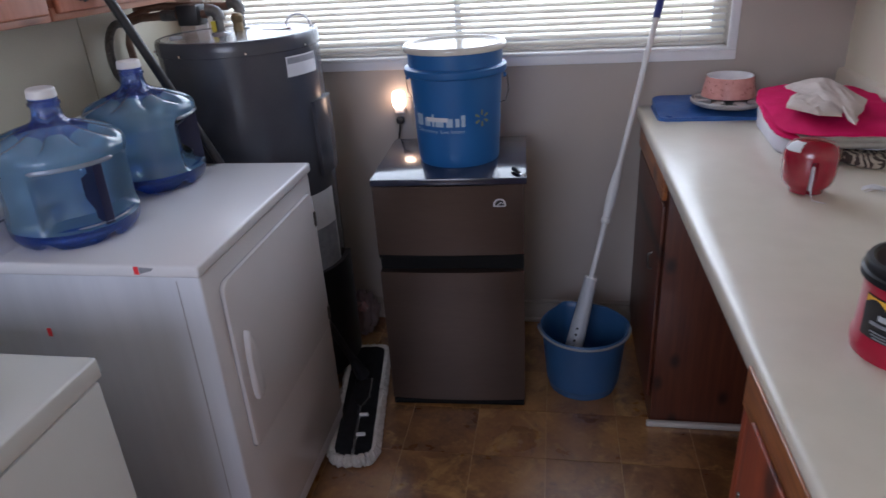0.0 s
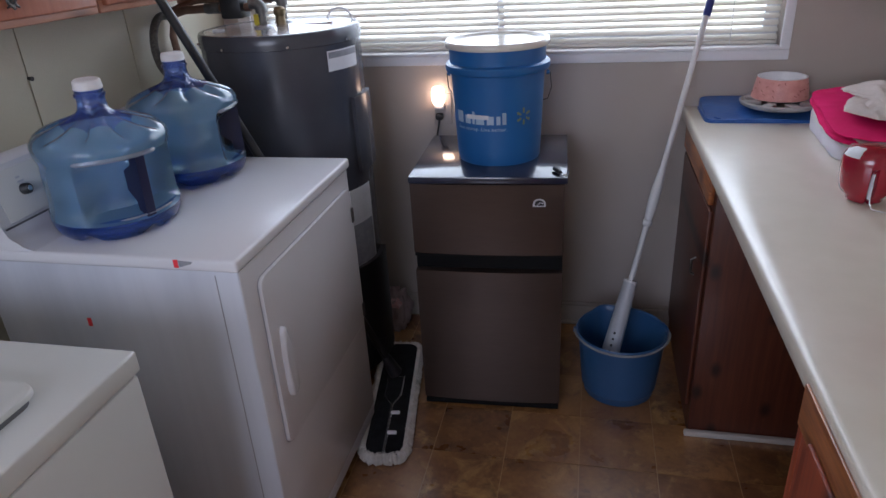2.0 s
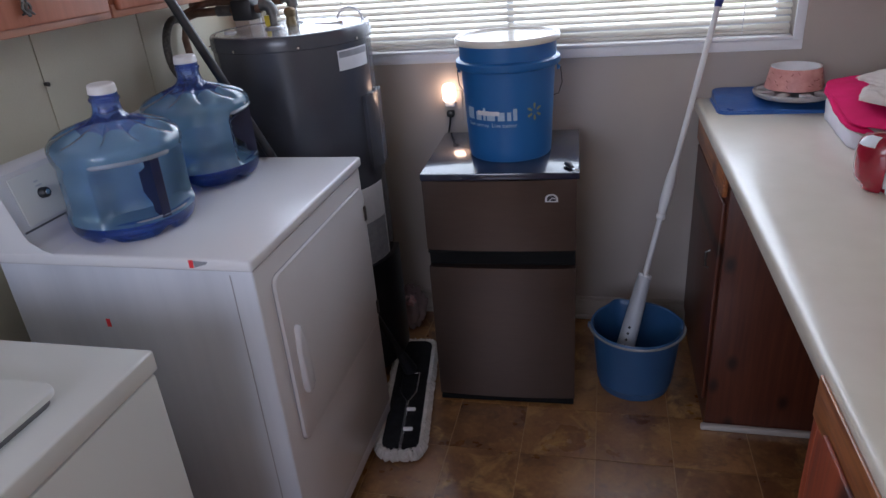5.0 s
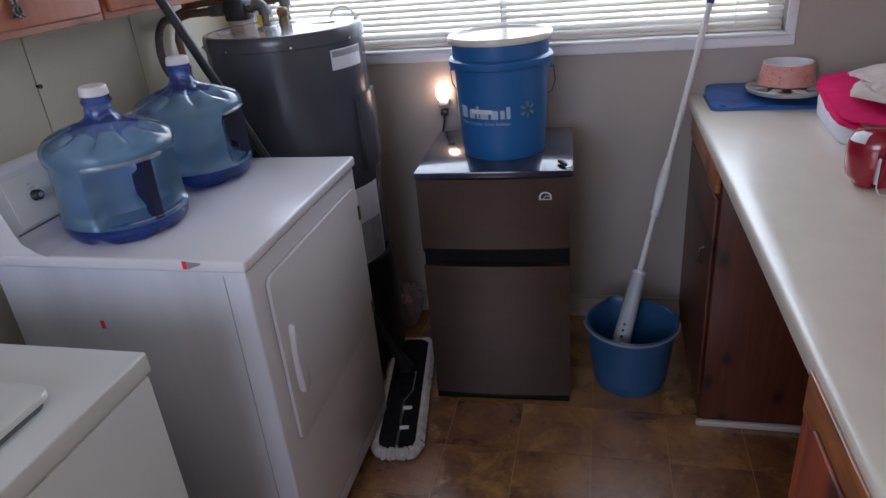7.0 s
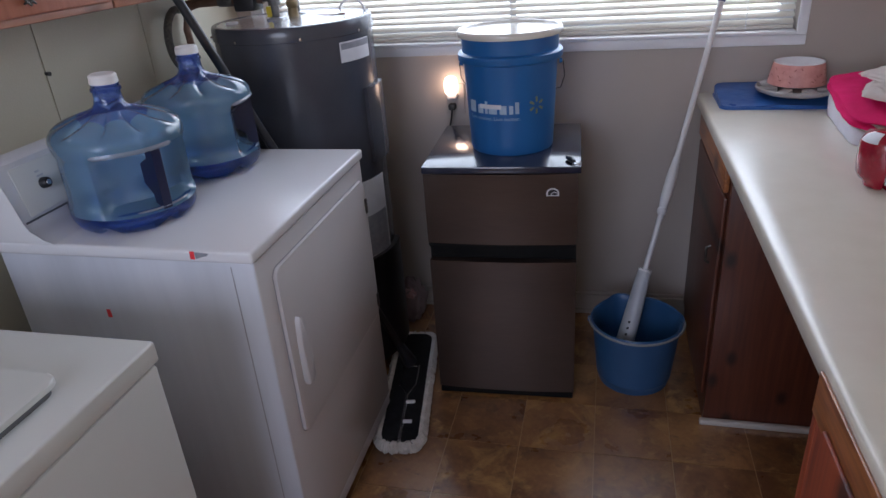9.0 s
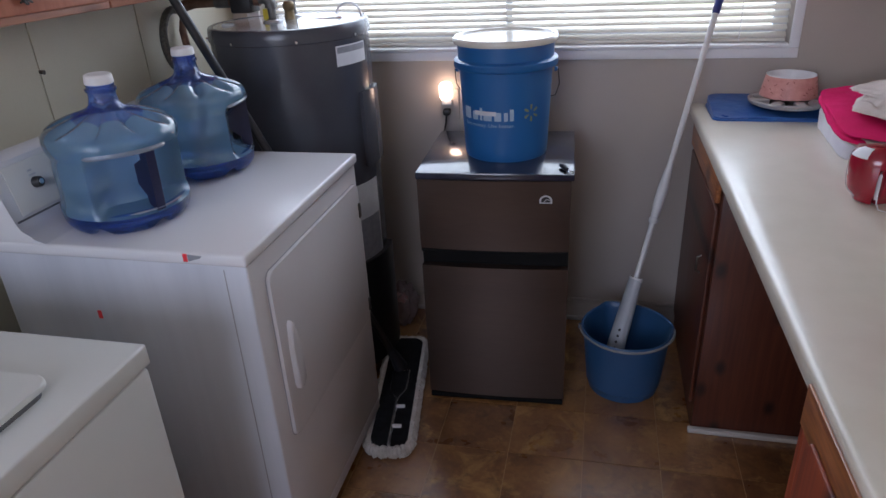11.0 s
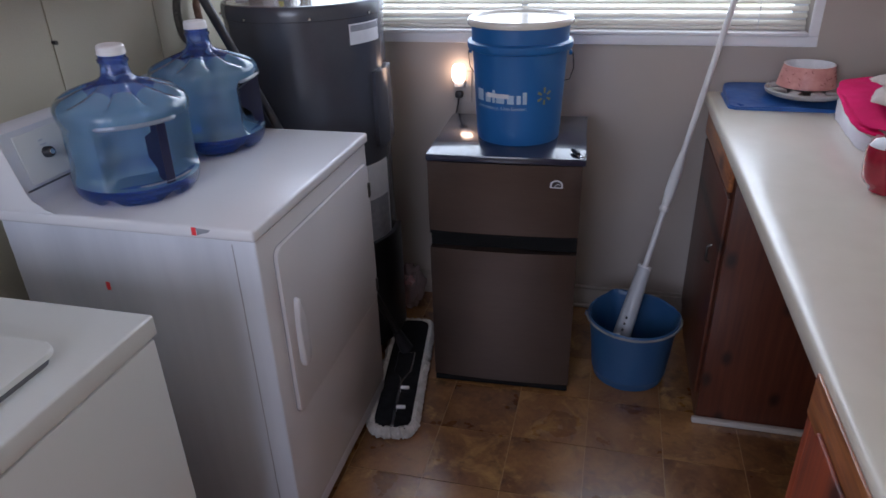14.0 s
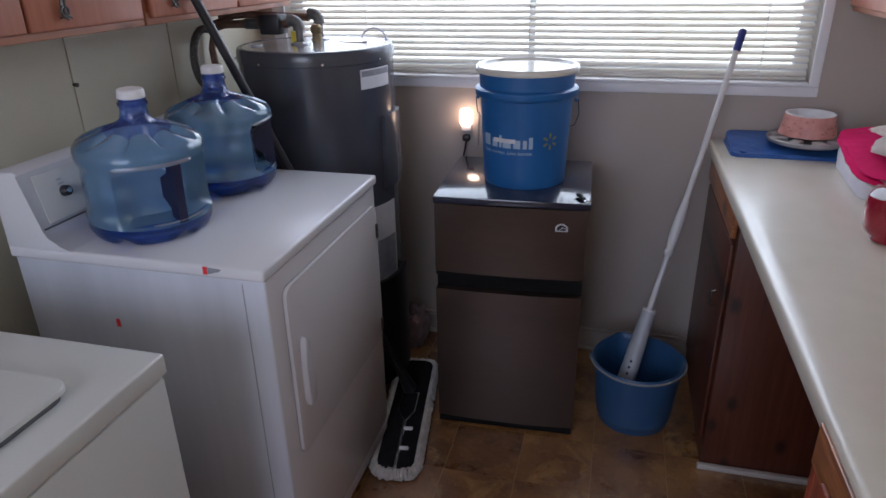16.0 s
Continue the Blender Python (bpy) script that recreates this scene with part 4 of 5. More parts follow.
fridge = thing("mini_fridge", (0.461, 2.74, 0), "two-door mini fridge with steel doors and black top", "fridge", turn=0)
part("body", B(FX0 + 0.008, FX1 - 0.010, FY + 0.055, FB, 0.02, 0.817, 0.003), M_BLACK, fridge)
part("top", B(FX0, FX1, FY + 0.002, FB + 0.006, 0.818, FZ, 0.004), M_GLOSSBLACK, fridge, "glossy black top")


def bowed_door(z0, z1):
    o, k = [], 12
    for i in range(k + 1):
        u = i / k
        o.append((FX0 + 0.003 + (FX1 - FX0 - 0.012) * u, FY + 0.010 - 0.010 * math.sin(math.pi * u) ** 0.8))
    o += [(FX1 - 0.009, FY + 0.053), (FX0 + 0.003, FY + 0.053)]
    bm = bmesh.new()
    prism(bm, o, z0, z1, bev=0.0015)
    return bm


fdoor = part("freezer_door", bowed_door(0.585, 0.816), M_STEEL, fridge)
part("fridge_door", bowed_door(0.022, 0.523), M_STEEL, fridge)
# toe strip drawn pure black, with the shadow band under the door in it
part("toe_kick", B(FX0 + 0.006, FX1 - 0.012, FY + 0.002, FY + 0.05, 0.002, 0.021, 0.003), M_VOID, fridge, "black toe strip that holds the shadow under the door")
# recess and lip in pure black: the gap's shade is in the colour
part("handle_recess", B(FX0 + 0.004, FX1 - 0.010, FY + 0.032, FY + 0.054, 0.524, 0.584), M_VOID, fridge, "black recessed grip between the doors")
part("grip_lip", B(FX0 + 0.004, FX1 - 0.010, FY + 0.006, FY + 0.031, 0.574, 0.584, 0.003), M_VOID, fridge)
for x in (FX0 + 0.04, FX1 - 0.05):
    for y in (FY + 0.09, FB - 0.05):
        part("foot", L([(0, 0), (0.016, 0), (0.014, 0.02), (0, 0.02)], 12, (x, y, 0)), M_BLACK, fridge)
bm = bmesh.new()
by = FY + 0.0025
def arch(bm, cx, cz, r, y0, y1, squash=0.85):
    o = [(cx + r * math.cos(radians(a)), cz + r * squash * math.sin(radians(a))) for a in range(0, 181, 12)]
    o += [(cx - r, cz - r * 0.42), (cx + r, cz - r * 0.42)]
    prism(bm, o, 0, y1 - y0, Matrix(((1, 0, 0, 0), (0, 0, -1, y1), (0, 1, 0, 0), (0, 0, 0, 1))))
arch(bm, 0.618, 0.757, 0.019, by - 0.003, by + 0.002)
badge = part("badge", bm, M_LABEL, fdoor, "small white arched badge")
bm = bmesh.new()
arch(bm, 0.618, 0.7585, 0.0135, by - 0.0040, by)
part("badge_centre", bm, M_BLACK, badge)
bm = bmesh.new()
tube(bm, [(0.612, by - 0.0042, 0.754), (0.620, by - 0.0042, 0.763), (0.630, by - 0.0042, 0.760)], 0.0026, 6, flat=0.5)
part("badge_mark", bm, M_LABEL, badge)
part("power_cord", T([(0.25, FB + 0.01, 0.30), (0.215, FB + 0.03, 0.22), (0.205, FB + 0.04, 0.10), (0.23, FB + 0.05, 0.012), (0.30, FB + 0.07, 0.008)], 0.004, 8), M_BLACK, fridge)
fridge.matrix_basis = pose(0.447, 2.74, 0, 0, 0, 2.5)

# five-gallon bucket on the fridge
BX, BY = 0.466, 2.735
pail = thing("lidded_bucket", (BX, BY, FZ), "blue five-gallon plastic bucket with white lid", "bucket")
bprof = [(0, 0.004), (0.122, 0.004), (0.128, 0.0), (0.131, 0.006), (0.1335, 0.05), (0.1445, 0.272), (0.1475, 0.275), (0.1585, 0.277), (0.1605, 0.281), (0.1605, 0.297), (0.157, 0.301), (0.1475, 0.303), (0.1485, 0.345), (0.143, 0.345), (0.125, 0.02), (0, 0.02)]
part("body", L(bprof, 72, (BX, BY, FZ)), M_BLUE, pail)
part("lid", L([(0.1485, 0.346), (0.1585, 0.347), (0.1605, 0.351), (0.1605, 0.361), (0.157, 0.366), (0.149, 0.366), (0.145, 0.360), (0.135, 0.358), (0.07, 0.359), (0, 0.359)], 72, (BX, BY, FZ)), M_LID, pail, "white snap-on lid")
for s in (-1, 1):
    part("ear", T([(BX + s * 0.150, BY, FZ + 0.262), (BX + s * 0.159, BY, FZ + 0.262)], [0.009, 0.006], 14), M_BLUE, pail)
bail = [(BX + 0.161, BY, FZ + 0.262), (BX + 0.164, BY + 0.03, FZ + 0.21), (BX + 0.150, BY + 0.075, FZ + 0.165), (BX + 0.09, BY + 0.135, FZ + 0.135), (BX, BY + 0.158, FZ + 0.128), (BX - 0.09, BY + 0.135, FZ + 0.135), (BX - 0.150, BY + 0.075, FZ + 0.165), (BX - 0.164, BY + 0.03, FZ + 0.21), (BX - 0.161, BY, FZ + 0.262)]
part("bail", T(bail, 0.0016, 6), M_PEWTER, pail, "thin wire bail")


def on_bucket(bm, z_mid):
    """Wraps a flat drawing (x across, z up, thickness in y) round the bucket's camera side."""
    for v in bm.verts:
        z = v.co.z + z_mid
        r = 0.1335 + (0.1445 - 0.1335) * (z - 0.05) / 0.222 + 0.0006 - v.co.y
        a = v.co.x / r - math.pi / 2 + radians(6)
        v.co = Vector((BX + r * math.cos(a), BY + r * math.sin(a), FZ + z))
    return bm


def flat_box(bm, x0, x1, z0, z1, t=0.0008):
    k = max(1, int((x1 - x0) / 0.008))
    for i in range(k):
        a, b = x0 + (x1 - x0) * i / k, x0 + (x1 - x0) * (i + 1) / k
        box(bm, a, b, -t, 0, z0, z1)


bm = bmesh.new()
for i, (w, h) in enumerate(((0.020, 0.026), (0.014, 0.019), (0.006, 0.028), (0.018, 0.019), (0.014, 0.019), (0.008, 0.019), (0.008, 0.026))):
    x = -0.148 + 1.62 * (0, 0.025, 0.042, 0.050, 0.072, 0.090, 0.101)[i]
    flat_box(bm, x, x + 1.5 * w, -0.018, -0.018 + 1.38 * h)
part("print_block", on_bucket(bm, 0.150), M_PRINT, pail, "row of pale printed blocks")
bm = bmesh.new()
flat_box(bm, -0.100, -0.026, -0.002, 0.011, 0.0014)
part("paper_strip", on_bucket(bm, 0.150), M_LABEL, pail, "white sticker strip")
for i in range(6):
    a = radians(60 * i + 30)
    bm = bmesh.new()
    c, s = math.cos(a), math.sin(a)
    o = [(0.010, -0.0026), (0.024, -0.0042), (0.027, 0), (0.024, 0.0042), (0.010, 0.0026)]
    o = [(0.084 + c * x - s * z, s * x + c * z) for x, z in o]
    prism(bm, o, -0.0008, 0, Matrix(((1, 0, 0, 0), (0, 0, 1, 0), (0, 1, 0, 0), (0, 0, 0, 1))))
    part("print_ray", on_bucket(bm, 0.152), M_PRINTY, pail, "ochre printed ray")


def lettering(text, size):
    cu = bpy.data.curves.new("lettering", "FONT")
    cu.body, cu.size, cu.extrude, cu.resolution_u = text, size, 0.0003, 2
    tmp = new("lettering", cu)
    me = bpy.data.meshes.new_from_object(tmp.evaluated_get(bpy.context.evaluated_depsgraph_get()))
    bm = bmesh.new()
    bm.from_mesh(me)
    bpy.data.objects.remove(tmp)
    bpy.data.meshes.remove(me)
    bm.transform(Matrix(((1, 0, 0, 0), (0, 0, -1, 0), (0, 1, 0, 0), (0, 0, 0, 1))))
    return bm


bm = lettering("Save money. Live better.", 0.0165)
w = max(v.co.x for v in bm.verts)
for v in bm.verts:
    v.co.x = v.co.x * 0.176 / w - 0.146
part("lettering", on_bucket(bm, 0.112), M_PRINT, pail, "pale printed slogan")

# small tool on the fridge top
tool = thing("bottle_opener", (0.672, 2.54, FZ), "small black-handled metal tool on the fridge top", "tool")
part("handle", T([(0.652, 2.572, FZ + 0.008), (0.662, 2.554, FZ + 0.010), (0.672, 2.534, FZ + 0.008)], [0.006, 0.009, 0.007], 10, flat=0.8), M_BLACK, tool)
part("blade", T([(0.670, 2.537, FZ + 0.006), (0.680, 2.522, FZ + 0.005), (0.692, 2.526, FZ + 0.004), (0.694, 2.560, FZ + 0.004)], 0.004, 8, flat=0.5), M_CHROME, tool)

# outlet, night light and plug
outlet = thing("wall_outlet", (0.205, YW, 0.91), "beige double wall outlet low on the wall", "outlet", kind="structure")
part("cover_plate", B(0.170, 0.240, YW - 0.006, YW, 0.845, 0.960, 0.002), M_WALL, outlet)
nl = thing("night_light", (0.190, YW - 0.006, 0.93), "glowing plug-in night light with warm white shade", "night light")
part("base", B(0.178, 0.216, YW - 0.034, YW - 0.0065, 0.906, 0.927, 0.004), M_WHITE, nl)
part("shade", L([(0, 0), (0.015, 0.0), (0.0215, 0.006), (0.0245, 0.018), (0.0245, 0.044), (0.021, 0.058), (0.015, 0.063), (0, 0.064)], 24, (0.197, YW - 0.034, 0.928)), M_BULB, nl, "glowing warm shade")
plug = thing("power_plug", (0.196, YW - 0.006, 0.885), "black power plug and cord in the outlet", "plug")
part("plug_body", B(0.181, 0.209, YW - 0.036, YW - 0.0065, 0.866, 0.890, 0.006), M_BLACK, plug)
part("cord", T([(0.196, YW - 0.03, 0.874), (0.192, YW - 0.034, 0.84), (0.180, YW - 0.03, 0.79), (0.19, YW - 0.03, 0.70), (0.21, YW - 0.04, 0.4), (0.215, YW - 0.06, 0.15), (0.21, YW - 0.05, 0.01)], 0.0035, 8), M_BLACK, plug)

# ---- floor things ----
KX, KY = 0.887, 2.672
pail2 = thing("cleaning_pail", (KX, KY, 0), "blue plastic cleaning pail with grey handle down", "bucket")


def spout(a, r, z):
    if z > 0.2 and r > 0.12:
        d = math.atan2(math.sin(a - radians(112)), math.cos(a - radians(112)))
        d2 = math.atan2(math.sin(a - radians(10)), math.cos(a - radians(10)))
        return r + 0.022 * math.exp(-(d / 0.22) ** 2) + 0.006 * math.exp(-(d2 / 0.2) ** 2)
    return r


part("body", L([(0, 0.012), (0.108, 0.012), (0.114, 0.0), (0.119, 0.004), (0.123, 0.03), (0.127, 0.034), (0.145, 0.222), (0.151, 0.228), (0.154, 0.238), (0.150, 0.244), (0.145, 0.240), (0.141, 0.222), (0.116, 0.02), (0, 0.018)], 72, (KX, KY, 0), spout), M_BLUE2, pail2)
hd = [(KX + 0.158 * math.cos(radians(a)), KY + 0.158 * math.sin(radians(a)), 0.239 - 0.004 * math.sin(radians(-a)) ** 2) for a in range(0, -181, -8)]
part("handle", T(hd, [0.003] + [0.0042] * (len(hd) - 2) + [0.003], 8), M_DULLGREY, pail2, "grey plastic handle lying on the rim")
for a in (0, 180):
    part("ear", T([(KX + 0.144 * math.cos(radians(a)), KY, 0.228), (KX + 0.162 * math.cos(radians(a)), KY, 0.230)], [0.012, 0.009], 10), M_BLUE2, pail2)

P0, P1 = Vector((0.838, 2.625, 0.10)), Vector((1.120, 3.055, 1.281))
mop = thing("mop", tuple(P0), "white telescopic mop standing in the pail", "mop")
PD = P1 - P0


def on_pole(s):
    return P0 + PD * s


part("sleeve", T([on_pole(s) for s in (-0.055, 0.05, 0.15, 0.248, 0.253)], [0.031, 0.0315, 0.028, 0.0235, 0.013], 14, flat=0.85), M_GREYPLASTIC, mop, "pale grey tapered plastic sleeve")
part("sleeve_rim", T([on_pole(0.244), on_pole(0.254)], [0.024, 0.024], 14, flat=0.8), M_POLE, mop)
for i in range(4):
    p = on_pole(0.06 + 0.017 * i) + Vector((-0.006, -0.0245, 0.008))
    part("hole", T([p, p + Vector((-0.001, -0.004, 0.001))], 0.0042, 8), M_BLACK, mop)
part("lower_pole", T([on_pole(0.25), on_pole(0.42)], 0.0095, 12), M_POLE, mop)
part("collar", T([on_pole(s) for s in (0.402, 0.406, 0.416, 0.420)], [0.012, 0.016, 0.016, 0.012], 12), M_POLE, mop)
part("grip", T([on_pole(s) for s in (0.418, 0.45, 0.50, 0.555)], [0.0125, 0.0175, 0.0175, 0.011], 12), M_POLE, mop)
part("upper_pole", T([on_pole(0.545), on_pole(0.95)], 0.0095, 12), M_POLE, mop)
part("hand_grip", T([on_pole(s) for s in (0.945, 0.95, 0.995, 1.0)], [0.011, 0.0125, 0.0125, 0.010], 12), M_GRIP, mop, "dark blue end grip")

# dust mop with a fringed head
DM = pose(0.112, 2.474, 0, 0, 0, 9)
dust = thing("dust_mop", (0.112, 2.474, 0), "black dust mop with white yarn fringe on the floor", "dust mop", turn=9)
bm = bmesh.new()
prism(bm, rounded(-0.060, 0.060, -0.298, 0.315, 0.03), 0.018, 0.040, bev=0.006)
part("pad", bm, M_CLOTHBLACK, dust, local=True)
bm = bmesh.new()
out = rounded(-0.062, 0.062, -0.300, 0.317, 0.035, 8)
# even steps round the outline
pts, acc = [], 0.0
closed = out + out[:1]
for a, b in zip(closed, closed[1:]):
    a, b = Vector(a), Vector(b)
    d = (b - a).length
    while acc < d:
        p = a + (b - a) * (acc / d)
        nrm = Vector((b - a)).normalized()
        pts.append((p.x, p.y, nrm.y, -nrm.x))
        acc += 0.0055
    acc -= d
for layer in range(3):
    for x, y, nx, ny in pts:
        j = random.uniform(-0.5, 0.5)
        tx, ty = -ny, nx
        ln = random.uniform(0.014, 0.024) - 0.003 * layer
        h = 0.034 - 0.011 * layer + random.uniform(-0.003, 0.003)
        q = [(x - nx * 0.004, y - ny * 0.004, h), (x + nx * ln * 0.5 + tx * j * 0.006, y + ny * ln * 0.5 + ty * j * 0.006, h + 0.004), (x + nx * ln + tx * j * 0.012, y + ny * ln + ty * j * 0.012, max(0.006, h - 0.010)), (x + nx * ln * 0.9 + tx * j * 0.012, y + ny * ln * 0.9 + ty * j * 0.012, max(0.004, h - 0.020))]
        tube(bm, q, [0.0035, 0.0054, 0.0052, 0.003], 5)
part("fringe", bm, M_YARN, dust, "white looped yarn fringe", local=True, kind="stuff")
bm = bmesh.new()
tube(bm, [(0.0, -0.30, 0.042), (0.0, -0.07, 0.044), (-0.028, -0.02, 0.046), (-0.030, 0.09, 0.046), (0.030, 0.09, 0.046), (0.028, -0.02, 0.046), (0.004, -0.07, 0.044), (0.006, -0.30, 0.042)], 0.003, 6)
part("wire_frame", bm, M_CHROME, dust, local=True)
for y in (-0.112, -0.212):
    part("clip", B(0.004, 0.034, y - 0.006, y + 0.006, 0.041, 0.049, 0.002), M_WHITE, dust, "white plastic clip", local=True)
HB, HT = Vector((0.092, 2.575, 0.055)), Vector((-0.347, 2.228, 1.47))
part("swivel", T([DM.inverted() @ HB, DM.inverted() @ (HB + (HT - HB) * 0.06)], [0.026, 0.016], 12), M_BLACK, dust, local=True)
part("handle", T([DM.inverted() @ (HB + (HT - HB) * s) for s in (0.05, 0.3, 0.6, 1.0)], [0.0125] * 4, 12), M_BLACK, dust, "black pole", local=True)

# crumpled bag behind the fridge
bm = bmesh.new()
bmesh.ops.create_icosphere(bm, subdivisions=4, radius=1.0)
for v in bm.verts:
    d = v.co.normalized()
    f = 1 + 0.35 * noise.noise(d * 2.3) + 0.22 * abs(noise.noise(d * 6)) + 0.1 * noise.noise(d * 13)
    v.co = Vector((0.000 + d.x * 0.050 * f, 2.965 + d.y * 0.05 * f, max(0.002, 0.085 + d.z * 0.095 * f)))
bag = solid("plastic_bag", bm, M_BAG, "crumpled clear plastic bag on the floor", "bag", (0.0, 2.965, 0), crease=60)
bm = bmesh.new()
bmesh.ops.create_icosphere(bm, subdivisions=3, radius=1.0)
for v in bm.verts:
    d = v.co.normalized()
    f = 1 + 0.4 * noise.noise(d * 3)
    v.co = Vector((0.0 + d.x * 0.030 * f, 2.935 + d.y * 0.020 * f, 0.13 + d.z * 0.03 * f))
part("contents", bm, mat("faded_red_print", (0.42, 0.16, 0.16), (0.55, 0.4, 0.38), rough=0.6, scale=40), bag, "faded red print inside")

# ---- counter things ----
CT = 0.9097
bm = bmesh.new()
prism(bm, rounded(1.112, 1.46, 2.862, 3.092, 0.03), CT, CT + 0.006, bev=0.002)
mt = solid("counter_mat", bm, M_MAT, "creased blue plastic mat under the pet bowl", "mat", (1.28, 2.94, CT))
bm = bmesh.new()
prism(bm, rounded(1.116, 1.458, 2.866, 3.088, 0.028, 8), CT + 0.0062, CT + 0.011, bev=0.003)
bmesh.ops.triangulate(bm, faces=[f for f in bm.faces if len(f.verts) > 4])
bmesh.ops.subdivide_edges(bm, edges=bm.edges[:], cuts=3, use_grid_fill=True)
for v in bm.verts:
    if v.co.z > CT + 0.008:
        v.co.z += 0.004 * noise.noise(v.co * 18) + 0.026 * max(0.0, (v.co.y - 2.90) / 0.19)
part("fold", bm, M_MAT, mt, "thicker folded layer rising towards the wall")
PX, PY, PZ = 1.350, 2.975, CT + 0.0285
plate = thing("feeder_plate", (PX, PY, PZ), "grey plastic divided feeder dish on the mat", "dish")
part("dish", L([(0, 0.004), (0.085, 0.004), (0.112, 0.016), (0.118, 0.022), (0.122, 0.018), (0.118, 0.008), (0.10, 0.0), (0, 0.0)], 56, (PX, PY, PZ)), M_PLATE, plate)
for i in range(8):
    a = radians(45 * i + 12)
    bm = bmesh.new()
    box(bm, 0.064, 0.112, -0.016, 0.016, 0.006, 0.0222, 0.005, m=Matrix.Translation((PX, PY, PZ)) @ Matrix.Rotation(a, 4, "Z"))
    part("stud", bm, M_PLATE, plate)
VX, VY = 1.354, 3.004
bowl = thing("pet_bowl", (VX, VY, PZ + 0.022), "pink patterned pet bowl with white inside", "bowl")
bz = PZ + 0.0225
part("outside", L([(0, 0.004), (0.081, 0.004), (0.085, 0.0), (0.087, 0.002), (0.076, 0.060), (0.073, 0.066)], 56, (VX, VY, bz)), M_BOWL, bowl)
part("inside", L([(0.073, 0.066), (0.075, 0.0685), (0.070, 0.069), (0.067, 0.064), (0.062, 0.020), (0.05, 0.012), (0, 0.011)], 56, (VX, VY, bz)), M_BOWLIN, bowl, "glossy white inside")
rnd = random.Random(4)
for i in range(46):
    a, z = rnd.uniform(0, 6.283), rnd.uniform(0.008, 0.058)
    r = 0.0872 - 0.011 * z / 0.06 + 0.0003
    bm = B(-0.0003, 0.0004, -0.0045, 0.0045, -0.0011, 0.0011)
    bm.transform(Matrix.Translation((VX + r * math.cos(a), VY + r * math.sin(a), bz + z)) @ Matrix.Rotation(a, 4, "Z") @ Matrix.Rotation(rnd.uniform(-1, 1), 4, "X"))
    part("dash", bm, M_BOWLDOT, bowl)

# folded towels
solid("folded_towel", placed(cushion(0.305, 0.44, 0.052, seed=3, rough=0.006, slope=0.4), 1.537, 2.660, CT, -5), M_WHITECLOTH, "folded white towel at the bottom of the stack", "towel", (1.537, 2.660, CT), group="folded towels")
t2 = thing("folded_towel", (1.541, 2.650, CT + 0.049), "rolled grey towel in the stack", "towel", "folded towels", turn=-5)
part("lower_fold", placed(cushion(0.265, 0.43, 0.018, seed=9, rough=0.005, lift=0.014), -0.012, -0.042, 0.0), M_GREYCLOTH, t2, local=True)
part("upper_fold", placed(cushion(0.26, 0.425, 0.016, seed=12, rough=0.005, lift=0.014), -0.006, -0.040, 0.013), M_GREYCLOTH, t2, local=True)
t3 = thing("folded_towel", (1.533, 2.652, CT + 0.069), "folded crimson towel on top of the stack", "towel", "folded towels", turn=-5)
part("lower_fold", placed(cushion(0.325, 0.455, 0.024, seed=21, rough=0.007, sag=0.008, lift=0.030), 0.0, -0.010, -0.002), M_PINK, t3, local=True)
part("upper_fold", placed(cushion(0.32, 0.465, 0.024, seed=27, rough=0.008, sag=0.014, lift=0.030), 0.0, -0.014, 0.017), M_PINK, t3, local=True)


def sheet(top, bottom, bulge, seed, thick=0.006, n=40):
    """A limp cloth between two edges, puckered, with a rounded hem."""
    def along(edge, u):
        k = u * (len(edge) - 1)
        i = min(int(k), len(edge) - 2)
        f = k - i
        return Vector(edge[i]).lerp(Vector(edge[i + 1]), f)
    bm = bmesh.new()
    vs, hem = [], {}
    for j in range(n + 1):
        for i in range(n + 1):
            u, v = i / n, j / n
            p = along(top, u).lerp(along(bottom, u), v)
            e = min(1.0, 6 * min(u, 1 - u, v, 1 - v))
            p.z += bulge * math.sin(math.pi * u) * math.sin(math.pi * v) + e * (0.013 * noise.noise((u * 3.2, v * 2.4, seed)) + 0.006 * noise.noise((u * 7, v * 8, seed + 5)))
            p.x += 0.008 * noise.noise((v * 4, u * 3, seed + 2))
            p.y += 0.010 * noise.noise((u * 5, v * 3, seed + 9))
            p.z = max(p.z + 0.011, CT + 0.109)
            vs.append(bm.verts.new(p))
            hem[tuple(round(c, 5) for c in vs[-1].co)] = 0.2 + 0.8 * math.sqrt(min(1.0, 9 * min(u, 1 - u, v, 1 - v)))
    for j in range(n):
        for i in range(n):
            bm.faces.new([vs[j * (n + 1) + i], vs[j * (n + 1) + i + 1], vs[(j + 1) * (n + 1) + i + 1], vs[(j + 1) * (n + 1) + i]])
    bm.normal_update()
    r = bmesh.ops.extrude_face_region(bm, geom=bm.faces[:])
    for e in r["geom"]:
        if isinstance(e, bmesh.types.BMVert):
            e.co.z += thick * hem.get(tuple(round(c, 5) for c in e.co), 1.0)
    bmesh.ops.recalc_face_normals(bm, faces=bm.faces[:])
    return bm


wc = thing("washcloth", (1.51, 2.60, CT + 0.110), "rumpled beige washcloth lying on the crimson towel", "washcloth")
part("lower_fold", sheet([(1.440, 2.660, 1.014), (1.500, 2.650, 1.014), (1.540, 2.560, 1.012)], [(1.398, 2.545, 1.013), (1.450, 2.462, 1.012), (1.505, 2.450, 1.010)], 0.010, 3, 0.014), M_BEIGECLOTH, wc)
